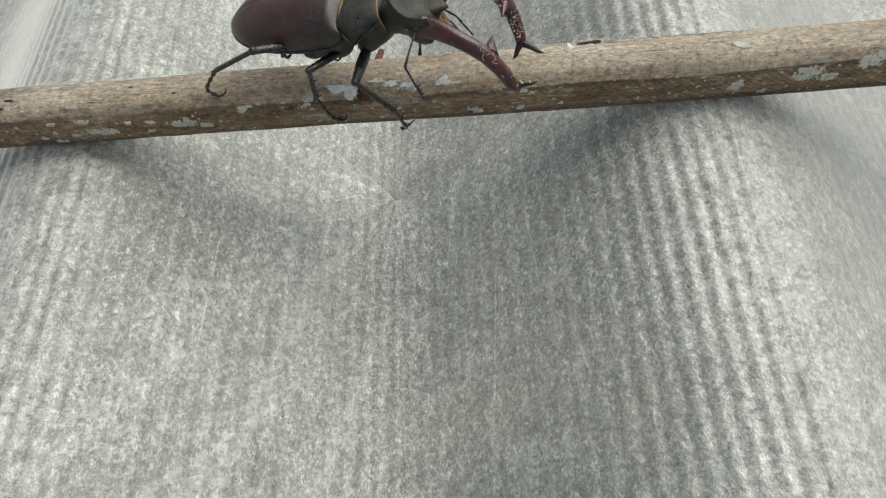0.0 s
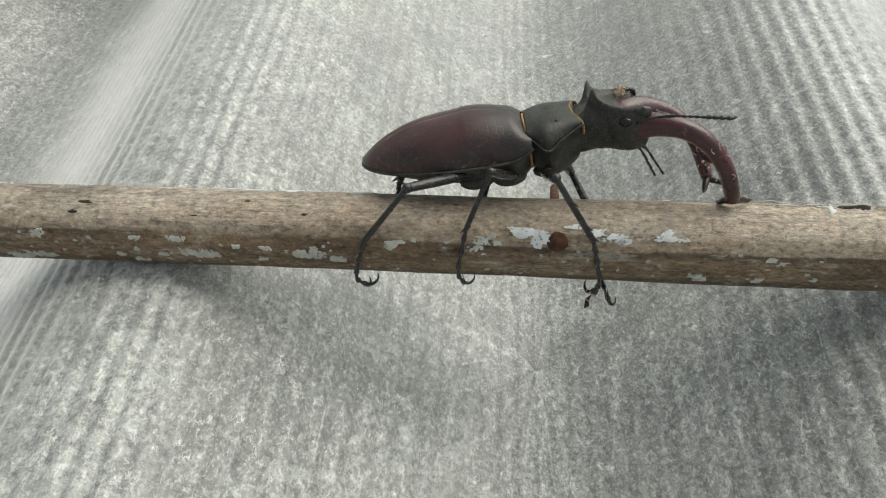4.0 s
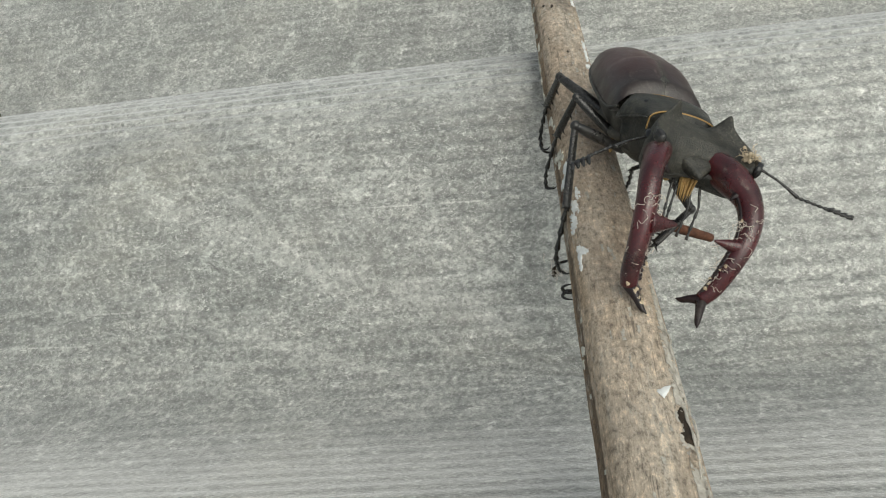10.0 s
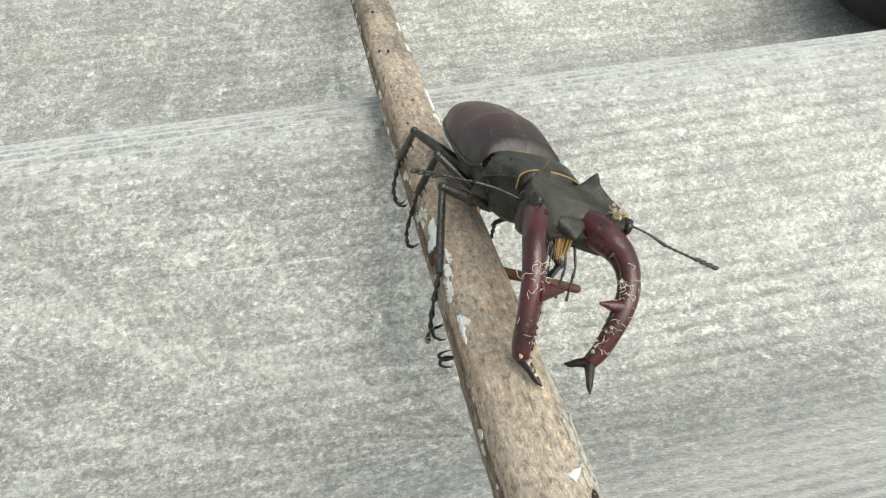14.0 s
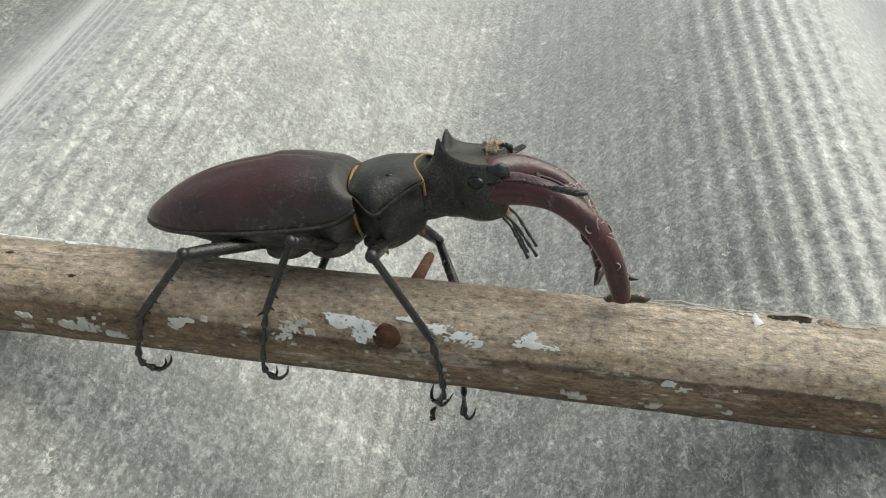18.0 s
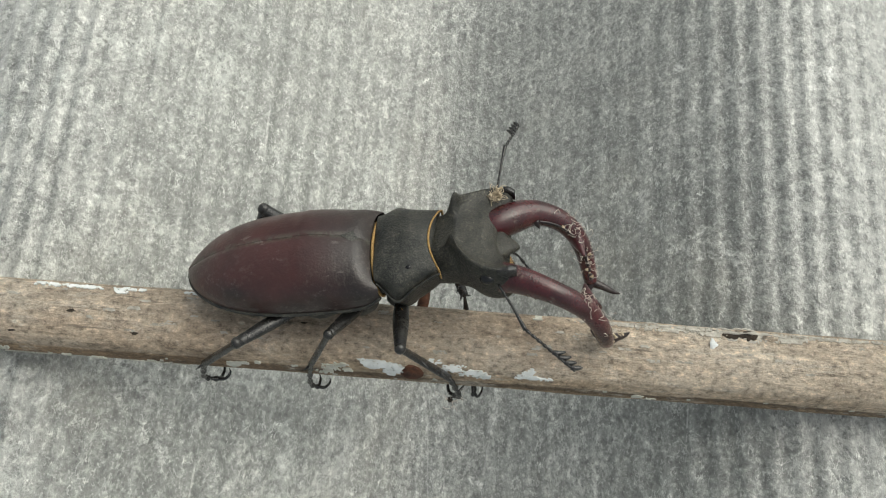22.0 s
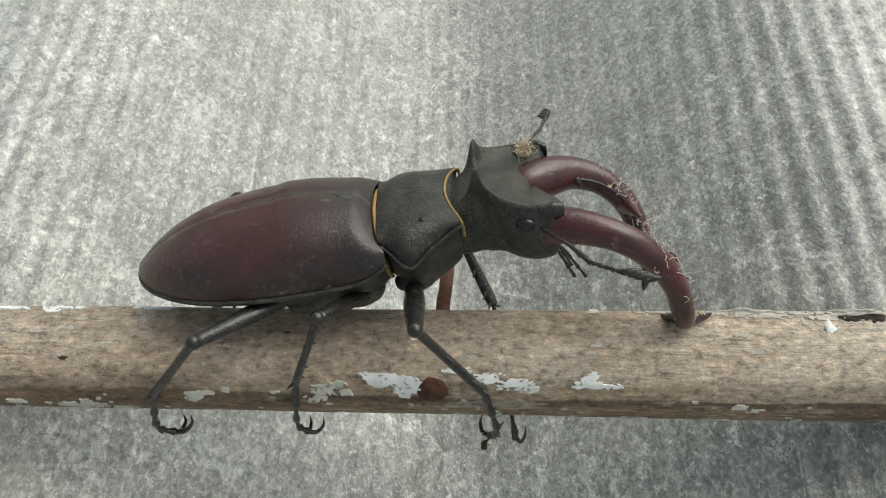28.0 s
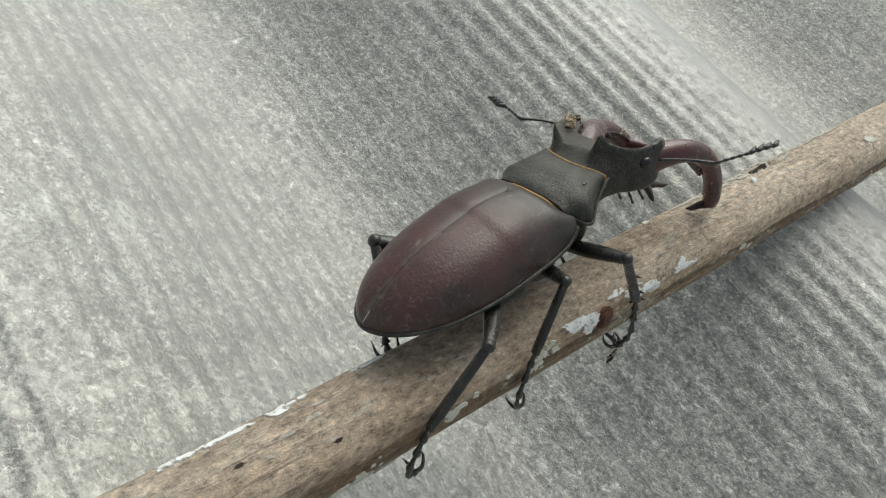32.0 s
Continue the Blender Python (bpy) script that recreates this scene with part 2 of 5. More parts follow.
def wood_material():
    m = Mat("weathered_wood", 0.72)
    x, y, z = m.xyz()
    fine = m.noise(360, 6, 0.78, vec=m.mapped(0.20, 1, 1))
    grain = m.noise(950, 4, 0.65, vec=m.mapped(0.12, 1, 1))
    blotch = m.noise(70, 6, 0.68, vec=m.mapped(0.45, 1, 1))
    both = m.mix(0.5, fine, blotch)
    # the front ramp is browner wood darkened as shade; the top's is lightened
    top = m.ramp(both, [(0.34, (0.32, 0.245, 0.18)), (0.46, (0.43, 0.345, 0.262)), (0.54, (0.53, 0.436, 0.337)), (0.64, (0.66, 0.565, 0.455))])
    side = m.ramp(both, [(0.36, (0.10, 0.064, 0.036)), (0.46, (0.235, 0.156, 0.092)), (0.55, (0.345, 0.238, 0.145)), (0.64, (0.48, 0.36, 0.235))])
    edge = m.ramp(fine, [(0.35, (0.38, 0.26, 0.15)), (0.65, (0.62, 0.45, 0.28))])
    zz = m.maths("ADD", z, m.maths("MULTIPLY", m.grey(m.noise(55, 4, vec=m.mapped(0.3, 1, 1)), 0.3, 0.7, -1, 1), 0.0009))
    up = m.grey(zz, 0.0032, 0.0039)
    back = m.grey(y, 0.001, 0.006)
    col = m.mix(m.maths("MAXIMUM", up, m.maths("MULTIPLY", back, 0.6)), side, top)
    ridge = m.maths("MULTIPLY", m.grey(zz, 0.0034, 0.0041), m.grey(zz, 0.0056, 0.0070, 1, 0))
    ridge = m.maths("MULTIPLY", ridge, m.maths("MULTIPLY", m.grey(m.noise(22, 3, vec=m.mapped(0.5, 1, 1)), 0.36, 0.55), m.grey(x, -0.06, 0.03, 0.6, 1)))
    ridge = m.maths("MULTIPLY", ridge, m.grey(y, -0.001, 0.001, 1, 0))
    col = m.mix(m.maths("MULTIPLY", ridge, 0.75), col, edge)
    grey = m.maths("MULTIPLY", m.grey(m.noise(26, 5, 0.6, vec=m.mapped(0.5, 1, 1)), 0.42, 0.58), m.grey(zz, 0.0050, 0.0063))
    grey = m.maths("MULTIPLY", grey, m.grey(x, 0.02, 0.07, 1, 0.35))
    # tan wood towards the right end, paled in colour to look sunlit
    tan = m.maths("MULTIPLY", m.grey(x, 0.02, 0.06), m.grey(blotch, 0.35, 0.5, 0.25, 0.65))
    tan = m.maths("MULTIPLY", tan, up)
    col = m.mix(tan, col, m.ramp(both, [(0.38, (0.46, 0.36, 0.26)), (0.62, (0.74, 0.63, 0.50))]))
    col = m.mix(m.maths("MULTIPLY", grey, 0.65), col, m.ramp(grain, [(0.35, (0.26, 0.24, 0.20)), (0.6, (0.52, 0.49, 0.425))]))
    dark = m.maths("MULTIPLY", m.grey(m.noise(48, 5, 0.7, vec=m.mapped(0.4, 1, 1)), 0.50, 0.63), m.grey(x, -0.06, 0.01, 0.9, 0.15))
    col = m.mix(m.maths("MULTIPLY", dark, 0.7), col, (0.085, 0.07, 0.057))
    # saw marks run slantwise over the front towards the thick end
    saw = m.maths("SINE", m.maths("MULTIPLY", m.maths("ADD", m.maths("ADD", x, m.maths("MULTIPLY", z, 1.5)), m.maths("MULTIPLY", m.noise(70, 3), 0.006)), 2 * math.pi / 0.0021))
    sawn = m.maths("MULTIPLY", m.maths("MULTIPLY", m.grey(x, 0.035, 0.075), m.grey(y, -0.003, -0.005)), m.grey(zz, 0.0030, 0.0022))
    col = m.mix(m.maths("MULTIPLY", sawn, 0.55), col, m.ramp(fine, [(0.35, (0.20, 0.135, 0.075)), (0.65, (0.40, 0.285, 0.17))]))
    col = m.mix(m.maths("MULTIPLY", m.maths("MULTIPLY", sawn, m.grey(saw, 0.2, 0.9)), 0.45), col, (0.075, 0.05, 0.03))
    # a dark line along the arris; the lower edge darkened for shade and stain
    line = m.maths("MULTIPLY", m.grey(zz, 0.0016, 0.0028), m.grey(zz, 0.0032, 0.0036, 1, 0))
    line = m.maths("MULTIPLY", m.maths("MULTIPLY", line, m.grey(y, -0.004, -0.002, 1, 0)), m.grey(m.noise(30, 3, vec=m.mapped(0.4, 1, 1)), 0.38, 0.52))
    col = m.mix(m.maths("MULTIPLY", line, 0.6), col, (0.05, 0.038, 0.027))
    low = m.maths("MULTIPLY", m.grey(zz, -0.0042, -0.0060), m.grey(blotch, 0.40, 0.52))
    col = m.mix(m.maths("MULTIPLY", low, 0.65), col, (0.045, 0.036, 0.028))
    crack = m.grey(grain, 0.60, 0.68)
    col = m.mix(m.maths("MULTIPLY", crack, 0.4), col, (0.05, 0.038, 0.028))
    ray = m.grey(m.noise(700, 3, 0.6, vec=m.mapped(1, 0.3, 0.3)), 0.56, 0.64)
    col = m.mix(m.maths("MULTIPLY", ray, 0.12), col, (0.10, 0.072, 0.05))
    cross = m.maths("MULTIPLY", m.grey(m.voronoi(260, m.mapped(1, 1, 1), "DISTANCE_TO_EDGE"), 0.0, 0.035, 1, 0), m.grey(m.noise(40, 2), 0.5, 0.6))
    col = m.mix(m.maths("MULTIPLY", cross, 0.2), col, (0.05, 0.036, 0.025))
    speck = m.grey(m.voronoi(330, m.mapped(0.6, 1, 1)), 0.06, 0.15, 1, 0)
    col = m.mix(m.maths("MULTIPLY", speck, m.grey(m.noise(80, 2), 0.42, 0.54)), col, (0.60, 0.55, 0.46))
    for scale, thin, much in ((230, 0.012, 0.5), (430, 0.010, 0.35)):
        n = m.noise(scale, 3, 0.6, vec=m.mapped(0.045, 1, 1), distort=0.3)
        slit = m.grey(m.maths("ABSOLUTE", m.maths("SUBTRACT", n, 0.5)), thin * 0.35, thin, 1, 0)
        slit = m.maths("MULTIPLY", slit, m.grey(m.noise(90, 4, 0.7, vec=m.mapped(0.5, 1, 1)), 0.54, 0.64))
        col = m.mix(m.maths("MULTIPLY", slit, much), col, (0.045, 0.033, 0.024))
        m.bump(slit, 0.0006, -0.8)
    mott = m.noise(210, 8, 0.82, vec=m.mapped(0.75, 1, 1), distort=0.3)
    col = m.mix(m.grey(mott, 0.55, 0.60, 0, 0.35), col, (0.15, 0.112, 0.082))
    col = m.mix(m.grey(mott, 0.45, 0.40, 0, 0.40), col, (0.62, 0.545, 0.455))
    pale = m.maths("MULTIPLY", m.grey(m.noise(420, 4, 0.75, vec=m.mapped(0.16, 1, 1)), 0.56, 0.62), m.grey(m.noise(60, 3, 0.6, vec=m.mapped(0.5, 1, 1)), 0.45, 0.6))
    col = m.mix(m.maths("MULTIPLY", pale, 0.5), col, (0.58, 0.53, 0.45))
    rough = m.noise(900, 5, 0.8, vec=m.mapped(0.65, 1, 1))
    col = m.mix(0.75, col, m.ramp(rough, [(0.38, (0.30, 0.285, 0.27)), (0.46, (0.86, 0.86, 0.86)), (0.55, (1.06, 1.06, 1.05)), (0.64, (1.75, 1.72, 1.68))]), "MULTIPLY")
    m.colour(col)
    m.bump(rough, 0.0010, 0.9)
    m.bump(fine, 0.0008, 0.6)
    m.bump(grain, 0.0005, 0.6)
    return m.m


def chitin(name, dark, light, rough, dust, bump=0.00008, scale=900, coat=0.0, spread=(0.4, 0.65), grit=0.0):
    m = Mat(name, rough)
    n = m.noise(160, 4, 0.55)
    col = m.ramp(n, [(0.3, dark), (0.7, light)])
    d = m.maths("MULTIPLY", m.grey(m.noise(420, 5, 0.7), *spread), dust)
    col = m.mix(d, col, (0.30, 0.28, 0.23))
    if grit:
        g = m.noise(3000, 3, 0.7)
        col = m.mix(grit, col, m.ramp(g, [(0.36, (0.45, 0.45, 0.45)), (0.5, (0.95, 0.95, 0.95)), (0.60, (2.2, 2.15, 1.9)), (0.68, (4.5, 4.3, 3.6))]), "MULTIPLY")
        m.bump(g, bump * 1.5, 0.8)
    m.colour(col)
    m.rough(m.maths("ADD", m.grey(m.noise(300, 3), 0.3, 0.7, -0.06, 0.10), rough))
    m.bump(m.noise(scale * 3, 2, 0.5), bump, 0.8)
    m.bump(n, 0.00012, 0.2)
    m.b.inputs["Coat Weight"].default_value = coat
    m.b.inputs["Coat Roughness"].default_value = 0.13
    return m.m


def elytra_material():
    m = Mat("chestnut_chitin", 0.38)
    x, y, z = m.xyz()
    n = m.noise(150, 4, 0.55)
    red = m.ramp(n, [(0.3, (0.034, 0.0118, 0.0110)), (0.7, (0.066, 0.0205, 0.0180))])
    black = m.ramp(n, [(0.3, (0.012, 0.0085, 0.0078)), (0.7, (0.024, 0.0145, 0.0125))])
    wob = m.maths("MULTIPLY", m.grey(m.noise(90, 3), 0.3, 0.7, -1, 1), 0.003)
    shoulder = m.grey(m.maths("ADD", x, wob), -0.012, -0.001)
    side = m.grey(m.maths("ADD", m.maths("ABSOLUTE", y), wob), 0.0068, 0.0098)
    tail = m.grey(m.maths("ADD", x, wob), -0.024, -0.031)
    col = m.mix(m.maths("MAXIMUM", m.maths("MAXIMUM", shoulder, m.maths("MULTIPLY", side, 0.8)), m.maths("MULTIPLY", tail, 0.5)), red, black)
    dust = m.maths("MULTIPLY", m.grey(m.noise(1100, 5, 0.8), 0.52, 0.66), m.grey(m.noise(90, 3), 0.42, 0.62, 0.05, 0.20))
    col = m.mix(dust, col, (0.30, 0.27, 0.23))
    seam = m.maths("MULTIPLY", m.grey(m.maths("ABSOLUTE", y), 0.0002, 0.0010, 1, 0), m.grey(m.noise(480, 5, 0.75), 0.44, 0.56, 0, 0.55))
    col = m.mix(seam, col, (0.085, 0.088, 0.066))
    fleck = m.maths("MULTIPLY", m.grey(m.noise(620, 4, 0.7, vec=m.mapped(0.5, 1, 1, -20)), 0.63, 0.68), m.grey(m.noise(110, 2), 0.44, 0.58))
    col = m.mix(m.maths("MULTIPLY", fleck, 0.35), col, (0.34, 0.31, 0.28))
    nick = m.grey(m.noise(230, 2, 0.4, vec=m.mapped(0.15, 1, 1, 12)), 0.70, 0.73)
    col = m.mix(m.maths("MULTIPLY", nick, 0.25), col, (0.33, 0.28, 0.25))
    m.colour(col)
    m.rough(m.maths("ADD", m.grey(m.noise(260, 4, 0.6), 0.3, 0.7, -0.08, 0.14), 0.38))
    m.bump(m.noise(2600, 2, 0.5), 0.00008, 0.8)
    m.bump(n, 0.00008, 0.06)
    m.b.inputs["Coat Weight"].default_value = 0.25
    m.b.inputs["Coat Roughness"].default_value = 0.34
    return m.m


def plain(name, a, b, rough=0.7, scale=500, bump=0.0002, metal=0.0):
    m = Mat(name, rough, metal)
    n = m.noise(scale, 4, 0.6)
    m.colour(m.ramp(n, [(0.3, a), (0.7, b)]))
    m.bump(n, bump, 0.8)
    return m.m


M_SHEET = cement_material()
M_WOOD = wood_material()
M_ELYTRA = elytra_material()
M_BLACK = chitin("black_chitin", (0.007, 0.0078, 0.007), (0.014, 0.0155, 0.0135), 0.38, 0.12, 0.00010, grit=0.5)
M_HEAD = chitin("dusty_black_chitin", (0.006, 0.0068, 0.006), (0.014, 0.0148, 0.0125), 0.42, 0.15, 0.00014, grit=0.6, spread=(0.34, 0.70))
M_LEG = chitin("black_leg_chitin", (0.0045, 0.0045, 0.005), (0.0105, 0.0098, 0.0105), 0.24, 0.06, grit=0.12, coat=0.3)
M_JAW = chitin("red_brown_chitin", (0.017, 0.0026, 0.0036), (0.074, 0.0082, 0.0115), 0.27, 0.26, 0.00005, grit=0.25, coat=0.45, spread=(0.60, 0.68))
M_PRONG = chitin("black_brown_chitin", (0.007, 0.0045, 0.005), (0.018, 0.008, 0.009), 0.32, 0.16, spread=(0.5, 0.7))
M_BELLY = chitin("brown_black_chitin", (0.014, 0.013, 0.010), (0.034, 0.031, 0.023), 0.55, 0.25)
M_HAIR = plain("golden_hair", (0.25, 0.14, 0.04), (0.46, 0.29, 0.105), 0.6, 2500, 0.0003)
M_EYE = plain("eye_black", (0.004, 0.004, 0.005), (0.008, 0.008, 0.009), 0.12, 900, 0.00002)
M_STRAW = plain("straw_fibre", (0.42, 0.335, 0.22), (0.68, 0.57, 0.42), 0.8, 1800, 0.0004)
M_WEB = plain("pale_fibre", (0.46, 0.41, 0.35), (0.70, 0.64, 0.56), 0.7, 1800, 0.0002)
M_PAINT = plain("flaking_white_paint", (0.62, 0.64, 0.62), (0.82, 0.84, 0.83), 0.6, 500, 0.0003)
M_OLD_PAINT = plain("dirty_white_paint", (0.42, 0.42, 0.36), (0.64, 0.63, 0.56), 0.7, 420, 0.0003)
M_RUST = plain("rust", (0.055, 0.022, 0.012), (0.15, 0.060, 0.032), 0.85, 700, 0.0004)
M_SLIVER = plain("bleached_wood", (0.26, 0.24, 0.20), (0.55, 0.52, 0.46), 0.85, 650, 0.0006)
M_HOLE = plain("rotten_wood", (0.012, 0.009, 0.007), (0.05, 0.035, 0.022), 0.9, 500, 0.0004)
M_SOIL = plain("soil", (0.045, 0.052, 0.025), (0.09, 0.092, 0.05), 0.95, 40, 0.01)
M_DARK = plain("matt_black", (0.012, 0.012, 0.012), (0.022, 0.022, 0.020), 0.6, 60, 0.0005)


def grass_material():
    m = Mat("grass", 0.6)
    n = m.t.nodes.new("ShaderNodeNewGeometry").outputs["Random Per Island"]
    m.colour(m.ramp(n, [(0.0, (0.06, 0.11, 0.025)), (0.6, (0.12, 0.16, 0.045)), (1.0, (0.24, 0.20, 0.09))]))
    return m.m


M_GRASS = grass_material()


# ---- mesh helpers ----
def mesh_of(name, verts, faces, mat, smooth=True):
    me = bpy.data.meshes.new(name)
    me.from_pydata([tuple(v) for v in verts], [], faces)
    if smooth:
        me.polygons.foreach_set("use_smooth", [True] * len(me.polygons))
    me.materials.append(mat)
    me.update()
    return me


def part(name, geo, mat, parent, label="", smooth=True):
    ob = new(name, mesh_of(name, geo[0], geo[1], mat, smooth))
    ob.parent = parent
    return tagged(ob, label)


def joined(*geos):
    verts, faces = [], []
    for v, f in geos:
        k = len(verts)
        verts += [tuple(p) for p in v]
        faces += [tuple(i + k for i in q) for q in f]
    return verts, faces


def spline(points, n):
    """n points on a Catmull-Rom curve through rows of numbers."""
    p = np.array(points, float)
    p = np.vstack([2 * p[0] - p[1], p, 2 * p[-1] - p[-2]])
    out = []
    for s in np.linspace(0, len(p) - 3 - 1e-9, n):
        i = int(s)
        t = s - i
        a, b, c, d = p[i:i + 4]
        out.append(0.5 * (2 * b + (c - a) * t + (2 * a - 5 * b + 4 * c - d) * t * t + (3 * b - a - 3 * c + d) * t ** 3))
    return np.array(out)


def tube(points, radii, n=10, steps=None, flat=None, up=(0, 0, 1), wave=0.0, seed=0):
    """A closed tube through points; radii: one for each point; flat: scale of the radius along `up`."""
    steps = steps or max(6, len(points) * 4)
    flat = flat or [1.0] * len(points)
    rows = spline([(*p, r, f) for p, r, f in zip(points, radii, flat)], steps)
    rnd = np.random.RandomState(seed)
    verts, faces = [], []
    side0 = None
    for i, (x, y, z, r, f) in enumerate(rows):
        a, b = rows[max(i - 1, 0)][:3], rows[min(i + 1, steps - 1)][:3]
        d = (b - a) / (np.linalg.norm(b - a) + 1e-12)
        u = np.array(up, float) if side0 is None else side0
        s = np.cross(d, u)
        s /= np.linalg.norm(s) + 1e-12
        u = np.cross(s, d)
        side0 = u
        r = max(r, 1e-6)
        for k in range(n):
            an = 2 * math.pi * k / n
            q = r * (1 + wave * rnd.uniform(-1, 1))
            verts.append(np.array((x, y, z)) + q * (math.cos(an) * s + f * math.sin(an) * u))
    for i in range(steps - 1):
        for k in range(n):
            j = (k + 1) % n
            faces.append((i * n + k, i * n + j, (i + 1) * n + j, (i + 1) * n + k))
    verts += [rows[0][:3], rows[-1][:3]]
    c0, c1 = len(verts) - 2, len(verts) - 1
    for k in range(n):
        j = (k + 1) % n
        faces.append((c0, j, k))
        faces.append((c1, (steps - 1) * n + k, (steps - 1) * n + j))
    return verts, faces


def blob(centre, size, seed=0, rough=0.0, n=12, m=8, turn=None):
    """A rounded lump."""
    rnd = np.random.RandomState(seed)
    verts, faces = [], []
    cx = Vector(centre)
    for i in range(m + 1):
        th = math.pi * i / m
        for k in range(n):
            ph = 2 * math.pi * k / n
            s = 1 + rough * rnd.uniform(-1, 1)
            v = Vector((size[0] * math.sin(th) * math.cos(ph) * s, size[1] * math.sin(th) * math.sin(ph) * s, size[2] * math.cos(th) * s))
            verts.append(cx + (turn @ v if turn else v))
    for i in range(m):
        for k in range(n):
            j = (k + 1) % n
            faces.append((i * n + k, (i + 1) * n + k, (i + 1) * n + j, i * n + j))
    return verts, faces


def cone(base, tip, r, n=6):
    return tube([base, (Vector(base) * 0.5 + Vector(tip) * 0.5), tip], [r, r * 0.65, r * 0.08], n, 6)


MM = 0.001


def mm(p):
    return tuple(MM * v for v in p)


# ---- ground and corrugated sheet ----


def sheet_height(x):
    return AMP * (1 - math.cos(2 * math.pi * x / WAVE))


def build_ground():
    n = 60
    xs = np.sign(np.linspace(-1, 1, n)) * (np.abs(np.linspace(-1, 1, n)) ** 4) * 400
    verts = [(x, y, -THICK - 0.0015 - (0.03 * noise.noise((x * 0.6, y * 0.6, 0)) ** 2 if abs(x) + abs(y) > 3 else 0)) for x in xs for y in xs]
    faces = [(i * n + j, (i + 1) * n + j, (i + 1) * n + j + 1, i * n + j + 1) for i in range(n - 1) for j in range(n - 1)]
    ob = new("ground", mesh_of("ground", verts, faces, M_SOIL))
    tagged(ob, "brown earth under grass around the roofing sheet", "ground", kind="structure")


def build_grass():
    rnd = np.random.RandomState(4)
    verts, faces = [], []
    for _ in range(42000):
        far, way = 0.25 + 4.2 * rnd.rand() ** 1.6, rnd.uniform(0, 2 * math.pi)
        x, y = far * math.cos(way) + 0.05, far * math.sin(way) + 0.2
        if -0.90 < x < 1.0 and sheet_edge(x) - 0.03 < y < 1.19:
            continue
        near = math.exp(-0.5 * (abs(x) + abs(y)))
        h = rnd.uniform(0.03, 0.10) * (0.7 + 0.6 * rnd.rand())
        a, lean = rnd.uniform(0, 6.28), rnd.uniform(0.1, 0.7) * h
        w = rnd.uniform(0.0015, 0.004) * (1 + 1.5 * (1 - near))
        dx, dy = math.cos(a), math.sin(a)
        k = len(verts)
        z0 = -THICK - 0.002
        verts += [(x - dy * w, y + dx * w, z0), (x + dy * w, y - dx * w, z0), (x + dx * lean * 0.4 + dy * w * 0.7, y + dy * lean * 0.4 - dx * w * 0.7, z0 + h * 0.6),
                  (x + dx * lean * 0.4 - dy * w * 0.7, y + dy * lean * 0.4 + dx * w * 0.7, z0 + h * 0.6), (x + dx * lean, y + dy * lean, z0 + h)]
        faces += [(k, k + 1, k + 2, k + 3), (k + 3, k + 2, k + 4)]
    ob = new("grass", mesh_of("grass", verts, faces, M_GRASS, False))
    tagged(ob, "green and yellowed grass beside the roofing sheet", "grass", kind="stuff")


def sheet_edge(x):
    """The lower end of the sheets: a long one, a shorter one, and the next one laid behind."""
    if x > -0.085:
        return -0.62
    if x > -0.22:
        return -0.206 - 0.082 * (-0.085 - x) / 0.135
    if x > -0.2715:
        return -0.288 + 0.010 * (-0.22 - x) / 0.05
    return -0.226 + 0.4 * (x + 0.276)


